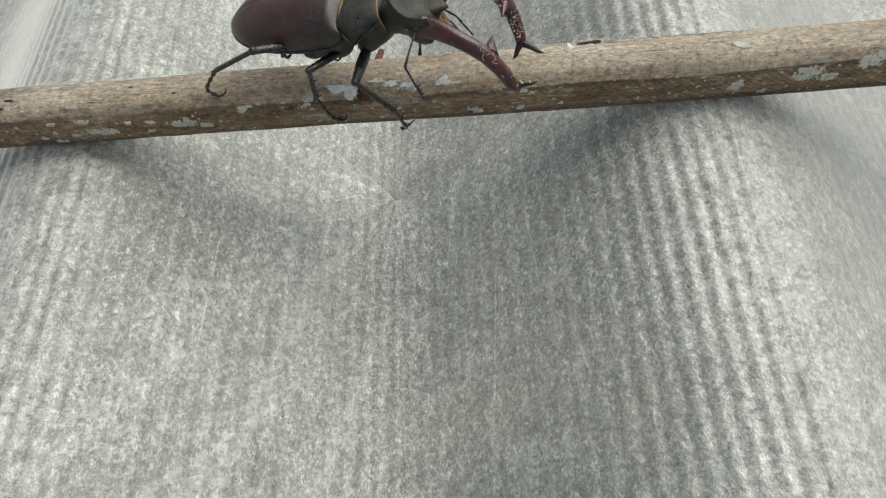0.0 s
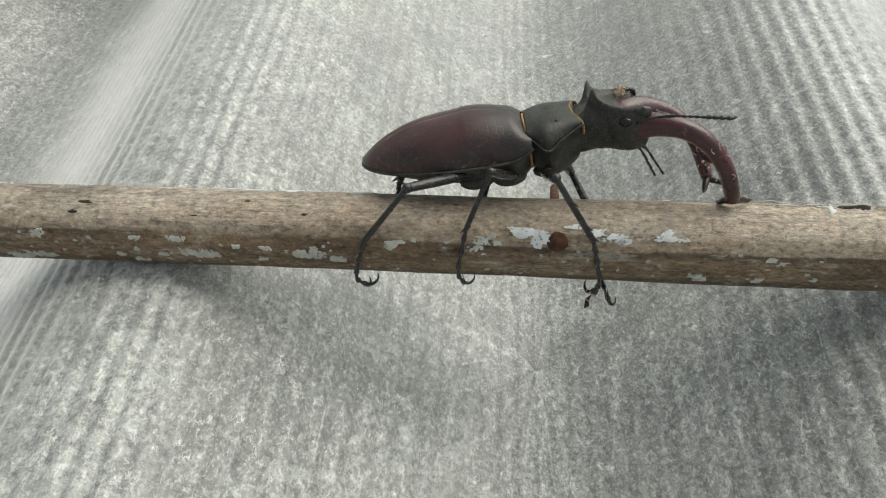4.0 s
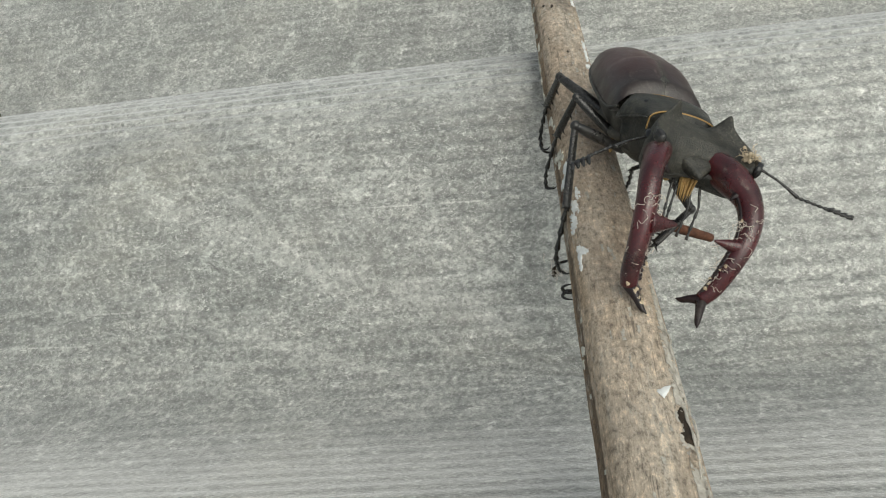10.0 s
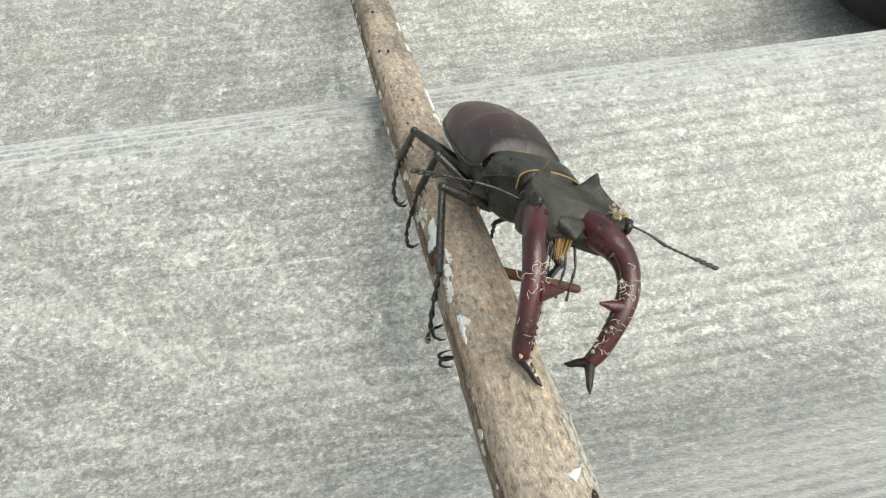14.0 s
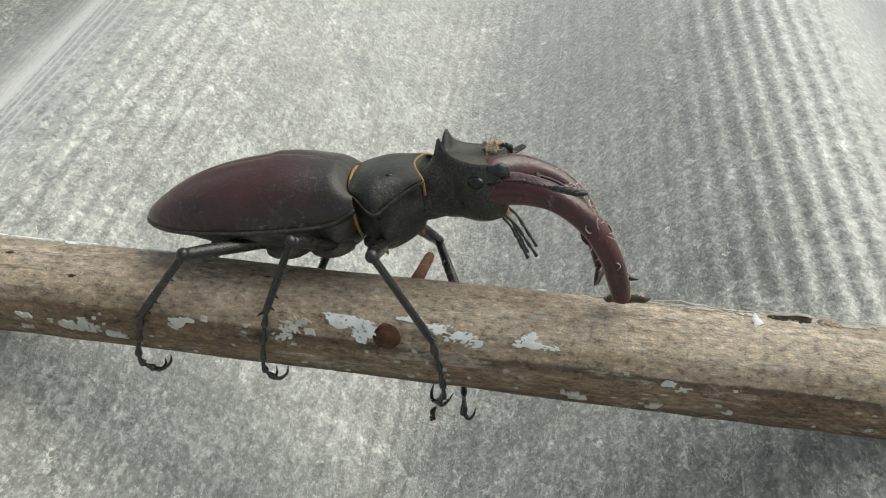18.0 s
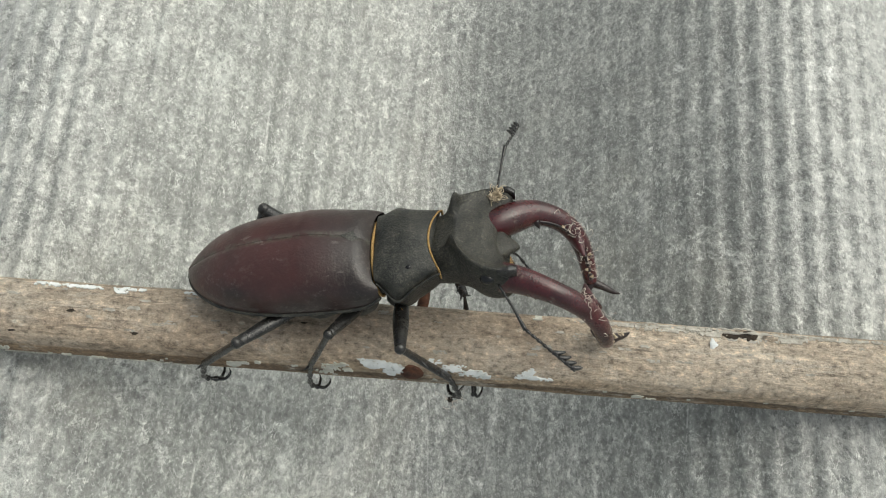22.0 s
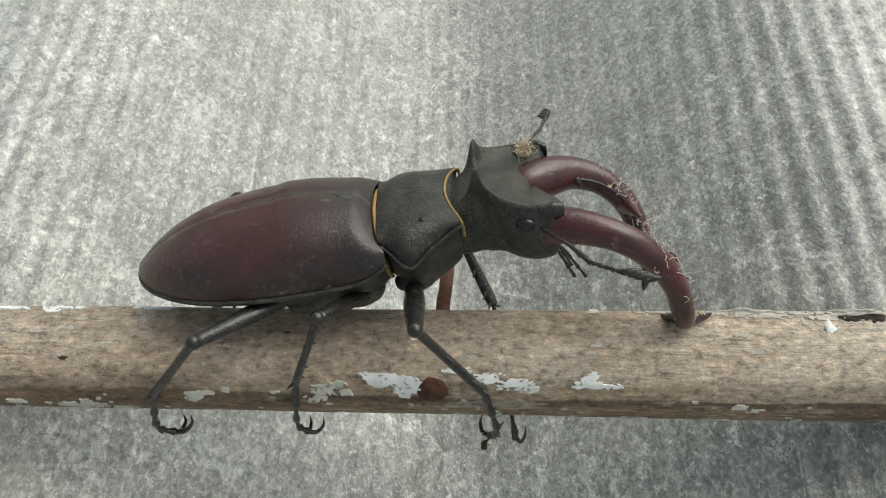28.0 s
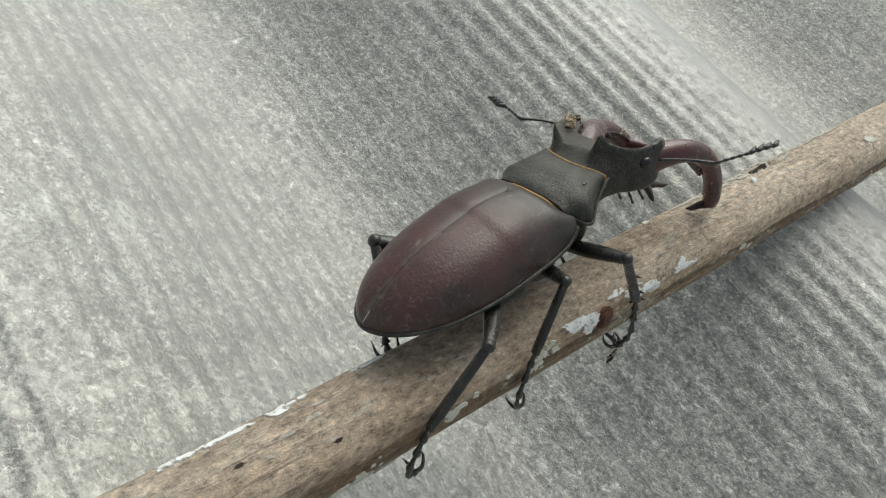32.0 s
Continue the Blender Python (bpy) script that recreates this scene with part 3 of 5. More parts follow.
def build_sheet():
    x0, x1, y1 = -0.86, 0.97, 1.15
    xs = list(np.arange(x0, -0.28, 0.0016)) + list(np.arange(-0.28, 0.31, 0.00055)) + list(np.arange(0.31, x1, 0.004))
    ts = np.r_[np.linspace(-0.62, -0.29, 20)[:-1], np.linspace(-0.29, 0.36, 260)[:-1], np.linspace(0.36, y1, 50)]
    xs = np.array(xs)
    lo = np.array([sheet_edge(x) for x in xs])
    X = np.repeat(xs[:, None], len(ts), 1)
    Y = np.maximum(lo[:, None], ts[None, :])
    ups = np.sin(2 * np.pi * X / WAVE)
    turn = np.mod(X / WAVE, 1.0)
    late = np.clip((turn - 0.17) / 0.2, 0, 1) * (turn < 0.56)
    strong = 0.28 + 0.8 * late + 1.05 * np.clip(-ups, 0, 1)
    strong = np.where(X < 0, np.maximum(strong, 0.3 * (turn < 0.75)), np.maximum(strong, 0.62 * (turn > 0.25)))
    strong *= np.where(X > 0.094, 0.2, np.where(X < -0.115, 0.45, 1.0))
    field = np.random.RandomState(2).rand(len(xs) // 6 + 2, len(ts))
    field = (field + np.roll(field, 1, 1) + np.roll(field, 2, 1)) / 3
    right = 0.65 + 0.7 * field[np.arange(len(xs)) // 6]
    rib = 0.00024 * strong * right * np.sin(2 * np.pi * X / RIB)
    rib = np.where((X > 0.31) | (X < -0.44), 0, rib)
    dent = 0.0009 * np.sin(5.1 * Y + 11 * X) + 0.0005 * np.sin(13 * Y - 21 * X)
    Z = AMP * (1 - np.cos(2 * np.pi * X / WAVE)) + rib + dent * 0.6
    nx, ny = X.shape
    v_top = np.stack([X, Y, Z], -1).reshape(-1, 3)
    v_low = np.stack([X, Y, AMP * (1 - np.cos(2 * np.pi * X / WAVE)) - THICK], -1).reshape(-1, 3)
    i, j = np.meshgrid(np.arange(nx - 1), np.arange(ny - 1), indexing="ij")
    a = (i * ny + j).ravel()
    top = np.stack([a, a + ny, a + ny + 1, a + 1], -1)
    N = nx * ny
    ring = [k * ny for k in range(nx)] + [(nx - 1) * ny + k for k in range(1, ny)] + [k * ny + ny - 1 for k in range(nx - 2, -1, -1)] + [k for k in range(ny - 2, 0, -1)]
    ring = np.array(ring)
    nxt = np.roll(ring, -1)
    edge = np.stack([ring, ring + N, nxt + N, nxt], -1)
    low = top[::1][:, ::-1] + N
    faces = np.vstack([top, low, edge]).astype(np.int32)
    verts = np.vstack([v_top, v_low]).astype(np.float32)
    me = bpy.data.meshes.new("corrugated_sheet")
    me.vertices.add(len(verts))
    me.vertices.foreach_set("co", verts.ravel())
    me.loops.add(faces.size)
    me.loops.foreach_set("vertex_index", faces.ravel())
    me.polygons.add(len(faces))
    me.polygons.foreach_set("loop_start", np.arange(0, faces.size, 4, dtype=np.int32))
    me.polygons.foreach_set("use_smooth", [True] * (2 * len(top)) + [False] * len(edge))
    me.update(calc_edges=True)
    me.validate()
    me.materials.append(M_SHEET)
    ob = new("corrugated_roof_sheet", me)
    tagged(ob, "weathered grey corrugated fibre-cement roofing sheet lying on the ground", "roofing sheet", kind="structure")


# ---- stick ----
SZ = 0.0522
PROFILE = [(-3.4, 6.6), (-0.5, 6.9), (3.0, 6.0), (5.9, 4.6), (6.7, 1.0), (6.2, -4.4), (3.2, -7.4), (-1.5, -8.2), (-4.9, -7.7), (-6.2, -4.3), (-6.95, 0.3), (-6.1, 3.4), (-4.9, 5.7)]


def stick_ring(x, n=40):
    pts = spline([*PROFILE, PROFILE[0]], n + 1)[:-1]
    k = 1.0 + 0.05 * noise.noise((x * 9, 0, 3)) + 0.02 * noise.noise((x * 40, 2, 0)) + 0.25 * x
    oy = 0.9 * noise.noise((x * 5, 7, 0))
    oz = 0.5 * noise.noise((x * 6, 0, 9))
    out = []
    for i, (y, z) in enumerate(pts):
        w = 1 + 0.018 * noise.noise((x * 60, y * 0.4, z * 0.4)) + 0.012 * noise.noise((x * 190, y, z))
        out.append((y * k * w + oy, z * k * w + oz))
    return out


def on_stick(x, s, lift=0.0):
    """A place on the stick's skin: x along it, s from 0 to 1 round it."""
    ring = stick_ring(x)
    n = len(ring)
    i = int(math.floor(s * n)) % n
    f = s * n - math.floor(s * n)
    a, b = Vector(ring[i]), Vector(ring[(i + 1) % n])
    p = a.lerp(b, f)
    d = (b - a).normalized()
    nrm = Vector((-d.y, d.x))
    if nrm.dot(p) < 0:
        nrm = -nrm
    p = p + nrm * lift
    return Vector((x, p.x * MM, p.y * MM))


def build_stick():
    xs = np.r_[np.arange(-0.46, -0.12, 0.006), np.arange(-0.12, 0.12, 0.0016), np.arange(0.12, 0.37, 0.005)]
    verts, faces = [], []
    n = 40
    for x in xs:
        verts += [(x, y * MM, z * MM) for y, z in stick_ring(x)]
    for i in range(len(xs) - 1):
        for k in range(n):
            j = (k + 1) % n
            faces.append((i * n + k, (i + 1) * n + k, (i + 1) * n + j, i * n + j))
    for base, flip in ((0, False), ((len(xs) - 1) * n, True)):
        f = tuple(base + k for k in range(n))
        faces.append(f[::-1] if flip else f)
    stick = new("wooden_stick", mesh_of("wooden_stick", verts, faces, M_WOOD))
    stick.location = (0, 0, SZ)
    tagged(stick, "old split wooden batten with flaked white paint across the sheet", "stick")
    dress_stick(stick)
    return stick


BRIGHT = [(-5.4, 0.928, 7.2, 3.4), (-8.0, 0.930, 2.6, 3.8), (-3.0, 0.890, 2.8, 3.8), (-4.0, 0.862, 2.4, 2.4), (3.2, 0.985, 4.0, 1.8), (7.2, 0.945, 4.2, 2.6), (11.0, 0.915, 4.6, 2.4), (13.0, 0.890, 2.0, 1.6), (20.6, 0.945, 2.2, 4.0), (21.6, 0.915, 6.6, 1.4)]
DIRTY = [(-14.5, 0.885, 3.8, 1.6), (-12.6, 0.905, 2.4, 1.2), (-14.8, 0.858, 4.0, 1.2), (-15.8, 0.825, 3.2, 1.6), (-11.8, 0.860, 1.6, 1.2), (-21.5, 0.850, 1.4, 0.9), (-28.0, 0.858, 1.0, 1.0), (-32.4, 0.825, 3.0, 2.6), (-30.6, 0.845, 2.4, 1.0), (-43.5, 0.733, 3.5, 1.4), (-50.0, 0.754, 8.6, 1.9), (-48.0, 0.780, 1.6, 1.6), (-58.0, 0.779, 2.9, 1.0), (-59.0, 0.717, 2.4, 0.8),
         (-64.0, 0.783, 1.4, 0.8), (-72.0, 0.738, 8.0, 2.2), (-76.0, 0.817, 4.6, 1.2), (-80.0, 0.721, 3.1, 0.8), (-85.5, 0.680, 3.2, 1.1), (-84.5, 0.817, 2.7, 1.2), (-85.0, 0.754, 1.7, 0.9), (-89.0, 0.717, 1.9, 1.0), (-106.5, 0.690, 6.1, 1.9), (-105.0, 0.825, 2.9, 2.4), (-112.0, 0.675, 5.5, 1.9)]
EAST = [(28.8, 0.700, 2.6, 2.2), (26.8, 0.715, 1.0, 0.9), (40.0, 0.700, 2.0, 1.5), (8.5, 0.754, 1.0, 0.8), (3.5, 0.692, 1.1, 0.8), (50.5, 0.713, 1.3, 0.8), (41.0, 0.815, 1.8, 0.8), (43.5, 0.800, 1.8, 0.8), (95.5, 0.058, 3.5, 2.8), (95.0, 0.742, 3.8, 2.9),
        (102.5, 0.690, 2.3, 1.3), (112.0, 0.792, 7.0, 3.9), (117.0, 0.760, 5.0, 2.0), (127.5, 0.854, 6.7, 5.0), (22.0, 0.215, 1.6, 0.8)]
RIM = [(-68.0, 0.212, 5.0, 1.0), (-61.0, 0.214, 8.5, 0.8), (-52.0, 0.216, 5.0, 0.7), (-40.0, 0.220, 6.0, 0.6), (-100.0, 0.212, 6.0, 0.9), (-118.0, 0.210, 9.0, 0.9), (-54.5, 0.205, 3.0, 1.4)]


def flake(stick, x, s, w, h, seed, mat, cell=0.36, lift=0.24, name="paint_flake"):
    """A blocky scale of paint: w along the stick, h round it, in millimetres."""
    rnd = np.random.RandomState(seed)
    nu, nv = max(2, int(round(w / cell))), max(2, int(round(h / cell)))
    keep = set()
    for i in range(nu):
        for j in range(nv):
            u, v = 2 * (i + 0.5) / nu - 1, 2 * (j + 0.5) / nv - 1
            if abs(u) ** 2.5 + abs(v) ** 2.5 < 0.78 + 1.1 * noise.noise((seed * 3.7 + i * 0.42, j * 0.42, 1)) + 0.8 * noise.noise((seed * 1.9 + i * 1.1, j * 1.1, 4)) and (w < 2.2 or rnd.rand() > 0.09):
                keep.add((i, j))
    if not keep:
        keep = {(0, 0), (1, 0)}
    ROUND = 44.0
    lift = lift * (0.8 + 0.5 * rnd.rand())
    spots, verts, faces = {}, [], []
    skew = rnd.uniform(-0.6, 0.6)

    def at(i, j, up):
        if (i, j, up) not in spots:
            h1, h2 = noise.cell((i + 0.5 + 31 * seed, j + 0.5, 5.5)), noise.cell((i + 0.5, j + 0.5 + 17 * seed, 9.5))
            jx, jy = 0.42 * h1 + 0.5 * noise.noise((i * 0.6 + seed, j * 0.6, 3)), 0.42 * h2 + 0.5 * noise.noise((i * 0.6, j * 0.6 + seed, 7))
            px = x + (i + jx - nu / 2) * w / nu + skew * (j - nv / 2) * h / nv
            ps = s + (j + jy - nv / 2) * h / nv / ROUND
            spots[(i, j, up)] = len(verts)
            verts.append(on_stick(px * MM, ps % 1.0, (lift + 0.1 * noise.noise((i, j, seed))) if up else -0.15))
        return spots[(i, j, up)]

    for i, j in sorted(keep):
        faces.append((at(i, j, 1), at(i + 1, j, 1), at(i + 1, j + 1, 1), at(i, j + 1, 1)))
        for (di, dj), (a, b) in (((-1, 0), ((i, j + 1), (i, j))), ((1, 0), ((i + 1, j), (i + 1, j + 1))), ((0, -1), ((i, j), (i + 1, j))), ((0, 1), ((i + 1, j + 1), (i, j + 1)))):
            if (i + di, j + dj) not in keep:
                faces.append((at(*a, 0), at(*b, 0), at(*b, 1), at(*a, 1)))
    part(name, (verts, faces), mat, stick, smooth=False)


def dress_stick(stick):
    seed = 0
    for rows, mat in ((BRIGHT, M_PAINT), (DIRTY, M_OLD_PAINT), (EAST, M_OLD_PAINT), (RIM, M_PAINT)):
        for x, s, w, h in rows:
            seed += 1
            flake(stick, x, s, w, h, seed, mat)
    rnd = np.random.RandomState(5)
    for k in range(34):
        flake(stick, rnd.uniform(-330, -118), rnd.choice([0.70, 0.76, 0.82]) + rnd.normal(0, 0.02), rnd.uniform(1.5, 7), rnd.uniform(0.9, 2.6), 100 + k, M_OLD_PAINT)
    for k in range(70):
        flake(stick, rnd.uniform(-115, 120), rnd.uniform(0.67, 0.84), rnd.uniform(0.4, 0.9), rnd.uniform(0.3, 0.6), 200 + k, M_OLD_PAINT, 0.28, 0.12)
    # the nail: head flush with the front, point out of the back
    z0 = -SZ / MM
    nail = part("nail", tube([mm((0.0, -5.4, 55.9 + z0)), mm((0.6, 6, 51.0 + z0)), mm((1.6, 22.0, 43.8 + z0)), mm((1.75, 23.4, 43.2 + z0))], [0.0011, 0.0011, 0.00095, 0.0004], 12, 26, wave=0.06), M_RUST, stick, "bent rusty nail driven through the stick")
    skin = on_stick(0, 0.874)
    out = (on_stick(0, 0.874, 1.0) - skin).normalized()
    part("nail_head", tube([skin + out * 0.00022, skin + out * 0.00010, skin - out * 0.0012], [0.00175, 0.00205, 0.0020], 14, 10, up=(0.35, 0, 1), wave=0.06, seed=4), M_RUST, nail, "flat rusty nail head")
    # split edge; the shade of its rotten hollow is put into dark lumps
    for x, s, sx, sy in ((57.0, 0.196, 1.7, 0.9), (60.6, 0.197, 1.7, 1.2), (58.8, 0.203, 3.0, 0.8)):
        p = on_stick(x * MM, s, -0.28)
        part("rot_hole_shade", blob(p, (sx * MM, sy * MM, 0.55 * MM), int(x), 0.22, 12, 8), M_HOLE, stick, "dark lump with the shade of a rotten hollow")
    part("wood_lump", blob(on_stick(0.0643, 0.199, -0.1), mm((1.6, 0.8, 0.6)), 5, 0.2, 12, 8), M_WOOD, stick, "loose lump of grey wood")
    # torn grey fibre along the back arris
    rnd = np.random.RandomState(21)
    for i, (x, w, q, h) in enumerate(((36, 15, 0.217, 1.1), (44, 16, 0.210, 1.5), (51, 9, 0.220, 1.0), (57, 15, 0.214, 0.8), (63, 14, 0.208, 1.6), (67, 9, 0.198, 1.3), (75, 16, 0.215, 1.0), (88, 14, 0.217, 0.8), (53.5, 6, 0.200, 1.0))):
        flake(stick, x, q, w, h, 400 + i, M_SLIVER, 0.3, 0.10 + 0.14 * rnd.rand(), "splinter")
    for i, (x, w, s) in enumerate(((43, 9, 0.217), (58, 8, 0.222), (61, 12, 0.207), (70, 8, 0.212))):
        k = 9
        a = [on_stick((x + d * w / 2) * MM, s + 0.005 * rnd.uniform(-1, 1), 0.2 + 0.5 * (1 - d * d) * rnd.uniform(0.4, 1.2)) for d in np.linspace(-1, 1, k)]
        r = [0.00005] + [0.00022 * rnd.uniform(0.3, 1.2) for _ in range(k - 2)] + [0.00005]
        part("splinter", tube(a, r, 6, 36, flat=[0.4] * k, wave=0.2, seed=i), M_SLIVER, stick, "bleached splinter lifted from the edge", False)
    for k in range(60):
        flake(stick, rnd.uniform(-110, 115), rnd.uniform(0.02, 0.20), rnd.uniform(0.8, 3.2), rnd.uniform(0.25, 0.6), 500 + k, M_SLIVER, 0.25, 0.06, "splinter")
    chip = [on_stick(0.0538, 0.142, 0.0), on_stick(0.0533, 0.155, 0.5), on_stick(0.0530, 0.168, 1.3)]
    part("paint_chip", tube(chip, [0.0009, 0.0006, 0.0001], 6, 10, flat=[0.3] * 3, wave=0.15, seed=2), M_PAINT, stick, "curled white paint chip", False)
    for i, (x, s, r) in enumerate(((-50, 0.02, 0.4), (-72, 0.985, 0.35), (-62, 0.10, 0.5), (-95, 0.06, 0.8), (-97, 0.99, 0.6), (-130, 0.05, 0.8), (-20, 0.12, 0.3))):
        p = on_stick(x * MM, s, -0.2 * r)
        part("knot", blob(p, (2.2 * r * MM, 0.8 * r * MM, 0.35 * r * MM), i, 0.3, 10, 6), M_HOLE, stick, "small dark knot in the wood")


def build_dark_shape():
    """A dark rounded thing of unknown kind, given a bowl's form, far up the next valley."""
    rows = [(0.030, 0.0), (0.052, 0.004), (0.062, 0.02), (0.066, 0.05), (0.067, 0.085), (0.064, 0.087), (0.062, 0.05), (0.05, 0.012), (0.0, 0.008)]
    n, verts, faces = 40, [], []
    prof = spline([(0.0, 0.0), *rows], 40)
    for r, z in prof:
        for k in range(n):
            verts.append((max(r, 1e-5) * math.cos(2 * math.pi * k / n), max(r, 1e-5) * math.sin(2 * math.pi * k / n), z))
    for i in range(len(prof) - 1):
        for k in range(n):
            j = (k + 1) % n
            faces.append((i * n + k, i * n + j, (i + 1) * n + j, (i + 1) * n + k))
    ob = new("bowl", mesh_of("bowl", verts, faces, M_DARK))
    ob.location = (-0.185, 0.285, sheet_height(-0.185 + 0.03) - 0.0005)
    tagged(ob, "dark rounded thing of unknown kind standing in the valley of the sheet", "bowl")


# ---- the beetle ----
def body_pose(x, y, z, yaw=8.4, pitch=-10.2, roll=-24.0):
    """The beetle's pose from the front of its wing cases: millimetres and degrees."""
    turn = Euler((0, 0, radians(yaw))).to_matrix() @ Euler((0, radians(pitch), 0)).to_matrix() @ Euler((radians(roll), 0, 0)).to_matrix()
    return Matrix.Translation(mm((x, y, z))) @ turn.to_4x4()


REST = body_pose(-8.8, 13.0, 69.2)
REST_INV = REST.inverted()


def here(p):
    """A place in the world, in millimetres, as the beetle sees it, in metres."""
    return REST_INV @ Vector(mm(p))


def elytron_point(u, v, side, lift=0.0):
    """u from the front to the tail, v from the seam to the rim."""
    x = 1.2 - 33.4 * u
    if u < 0.32:
        w = 9.3 + 0.4 * math.sin(math.pi / 2 * u / 0.32)
    else:
        w = 9.7 * (1 - ((u - 0.32) / 0.68) ** 2.8) ** 0.56
    top = 3.4 + 2.9 * math.sin(math.pi / 2 * min(1, u / 0.36)) if u < 0.36 else 6.1 - 5.4 * ((u - 0.36) / 0.64) ** 2.9
    rim = -3.3 + 3.1 * u ** 1.7
    if u < 0.16:
        rim += 1.7 * (1 - u / 0.16) ** 2
    if u < 0.07:
        top -= 1.5 * (1 - u / 0.07) ** 2
        w -= 0.5 * (1 - u / 0.07) ** 2
    a = v * math.pi / 2
    y = w * math.sin(a) ** 0.92 if v > 0 else 0.0
    z = rim + (top - rim) * max(math.cos(a), 0) ** 0.78
    x += 1.2 * v * v * (1 - u) * (1 if u < 0.1 else 0.5)
    x += 0.6 * math.exp(-((v - 0.74) / 0.13) ** 2) * max(0.0, 1 - u / 0.10) ** 2
    z -= 0.16 * math.exp(-((v - 0.0) / 0.03) ** 2)
    return Vector(mm((x, side * (y + 0.03) * (1 + lift * 0.05), z + lift)))


def build_elytron(side, beetle):
    nu, nv = 64, 28
    verts, faces = [], []
    us = [0.5 - 0.5 * math.cos(math.pi * i / (nu - 1)) for i in range(nu)]
    for u in us:
        for j in range(nv):
            verts.append(elytron_point(u, j / (nv - 1), side))
    for i in range(nu - 1):
        for j in range(nv - 1):
            q = (i * nv + j, (i + 1) * nv + j, (i + 1) * nv + j + 1, i * nv + j + 1)
            faces.append(q if side > 0 else q[::-1])
    k = len(verts)
    for u in us:
        for v in (1.0, 0.0):
            p = elytron_point(u, v, side)
            verts.append(p + Vector((0, -side * 0.0008 if v else 0.0, -0.0007 if v else -0.001)))
    for i in range(nu - 1):
        a, b = i * nv + nv - 1, (i + 1) * nv + nv - 1
        q = (a, b, k + 2 * (i + 1), k + 2 * i)
        faces.append(q if side > 0 else q[::-1])
    rim = tube([elytron_point(u, 1.0, side) for u in us[::4] + [us[-1]]], [0.00036] * (len(us[::4]) + 1), 8, 60)
    ob = part("elytron", joined((verts, faces)), M_ELYTRA, beetle, "dark chestnut-brown wing case with a satin sheen")
    part("rim", rim, M_BLACK, ob)
    return ob


def loft(sections, n=36, steps=30, under=1.0):
    """sections: x, centre y, half width, top z, side z, bottom z, squareness; under: how far the lower half is drawn in below a ledge."""
    rows = spline(sections, steps)
    verts, faces = [], []
    for x, cy, w, zt, zs, zb, sq in rows:
        for k in range(n):
            a = 2 * math.pi * k / n
            c, s = math.cos(a), math.sin(a)
            y = cy + w * (1.0 if s > -1e-6 else under) * math.copysign(abs(c) ** (sq if s >= 0 else 1.15 if under == 1 else 0.8), c)
            z = zs + (zt - zs) * abs(s) ** sq if s >= 0 else zs - (zs - zb) * abs(s) ** 0.9
            verts.append((x * MM, y * MM, z * MM))
    for i in range(steps - 1):
        for k in range(n):
            j = (k + 1) % n
            faces.append((i * n + k, i * n + j, (i + 1) * n + j, (i + 1) * n + k))
    faces.append(tuple(range(n))[::-1])
    faces.append(tuple((steps - 1) * n + k for k in range(n)))
    return verts, faces


def front_edge(v):
    """The front corners of the breastplate reach forward."""
    x, y, z = v
    k = min(1.0, max(0.0, (x / MM - 5.5) / 5.2))
    return (x + 0.0019 * k * k * min(1.3, (y / 0.0066) ** 2), y, z)


def fringe(x, w, zt, zs, zb, dx=0.0, cy=0.0, r=0.3, lo=-40, hi=220):
    """A band of short hair round the body."""
    pts = []
    for a in np.linspace(radians(lo), radians(hi), 26):
        c, s = math.cos(a), math.sin(a)
        z = zs + (zt - zs) * s if s >= 0 else zs + (zs - zb) * s
        pts.append(mm((x + dx * abs(c), cy + w * math.copysign(abs(c) ** 0.8, c), z)))
    band = tube(pts, [r * MM] * len(pts), 6, 60)
    return band


HEAD_AT = (12.4, 1.5, -0.6)


HEAD_ROWS = [  # x, then y and z from the crown over the ridge to the throat
    (-2.9, [(0, 0.2), (2.5, 0.2), (3.8, 0.0), (4.6, -0.6), (5.2, -2.4), (4.3, -6.4), (0, -7.2)]),
    (0.9, [(0, 1.5), (2.5, 1.5), (3.9, 1.7), (5.2, 0.6), (6.1, -1.8), (5.0, -6.0), (0, -6.9)]),
    (2.7, [(0, 2.2), (3.0, 2.7), (4.8, 5.7), (5.8, 1.7), (6.8, -1.5), (5.4, -5.6), (0, -6.6)]),
    (3.7, [(0, 2.1), (4.2, 2.4), (6.1, 4.1), (6.7, 1.3), (7.3, -1.6), (5.7, -5.7), (0, -6.7)]),
    (5.2, [(0, 1.9), (5.2, 1.9), (7.6, 3.1), (8.1, 1.0), (8.0, -1.7), (6.2, -5.7), (0, -6.6)]),
    (7.2, [(0, 1.5), (6.0, 1.4), (8.9, 2.5), (9.3, 0.6), (9.1, -2.2), (7.6, -6.0), (0, -6.8)]),
    (9.2, [(0, 1.0), (6.4, 1.0), (9.5, 2.2), (9.8, 0.2), (9.7, -2.6), (8.2, -6.2), (0, -6.8)]),
    (11.2, [(0, 0.3), (6.0, 0.4), (9.5, 2.0), (9.9, 0.0), (9.6, -2.9), (8.1, -6.0), (0, -6.3)]),
    (12.4, [(0, -0.8), (4.2, -0.6), (8.6, 0.9), (9.0, -0.8), (8.7, -3.0), (7.3, -5.5), (0, -5.7)]),
    (13.1, [(0, -1.9), (3.0, -1.9), (6.6, -1.6), (7.2, -2.0), (7.0, -3.1), (5.8, -4.9), (0, -5.0)])]


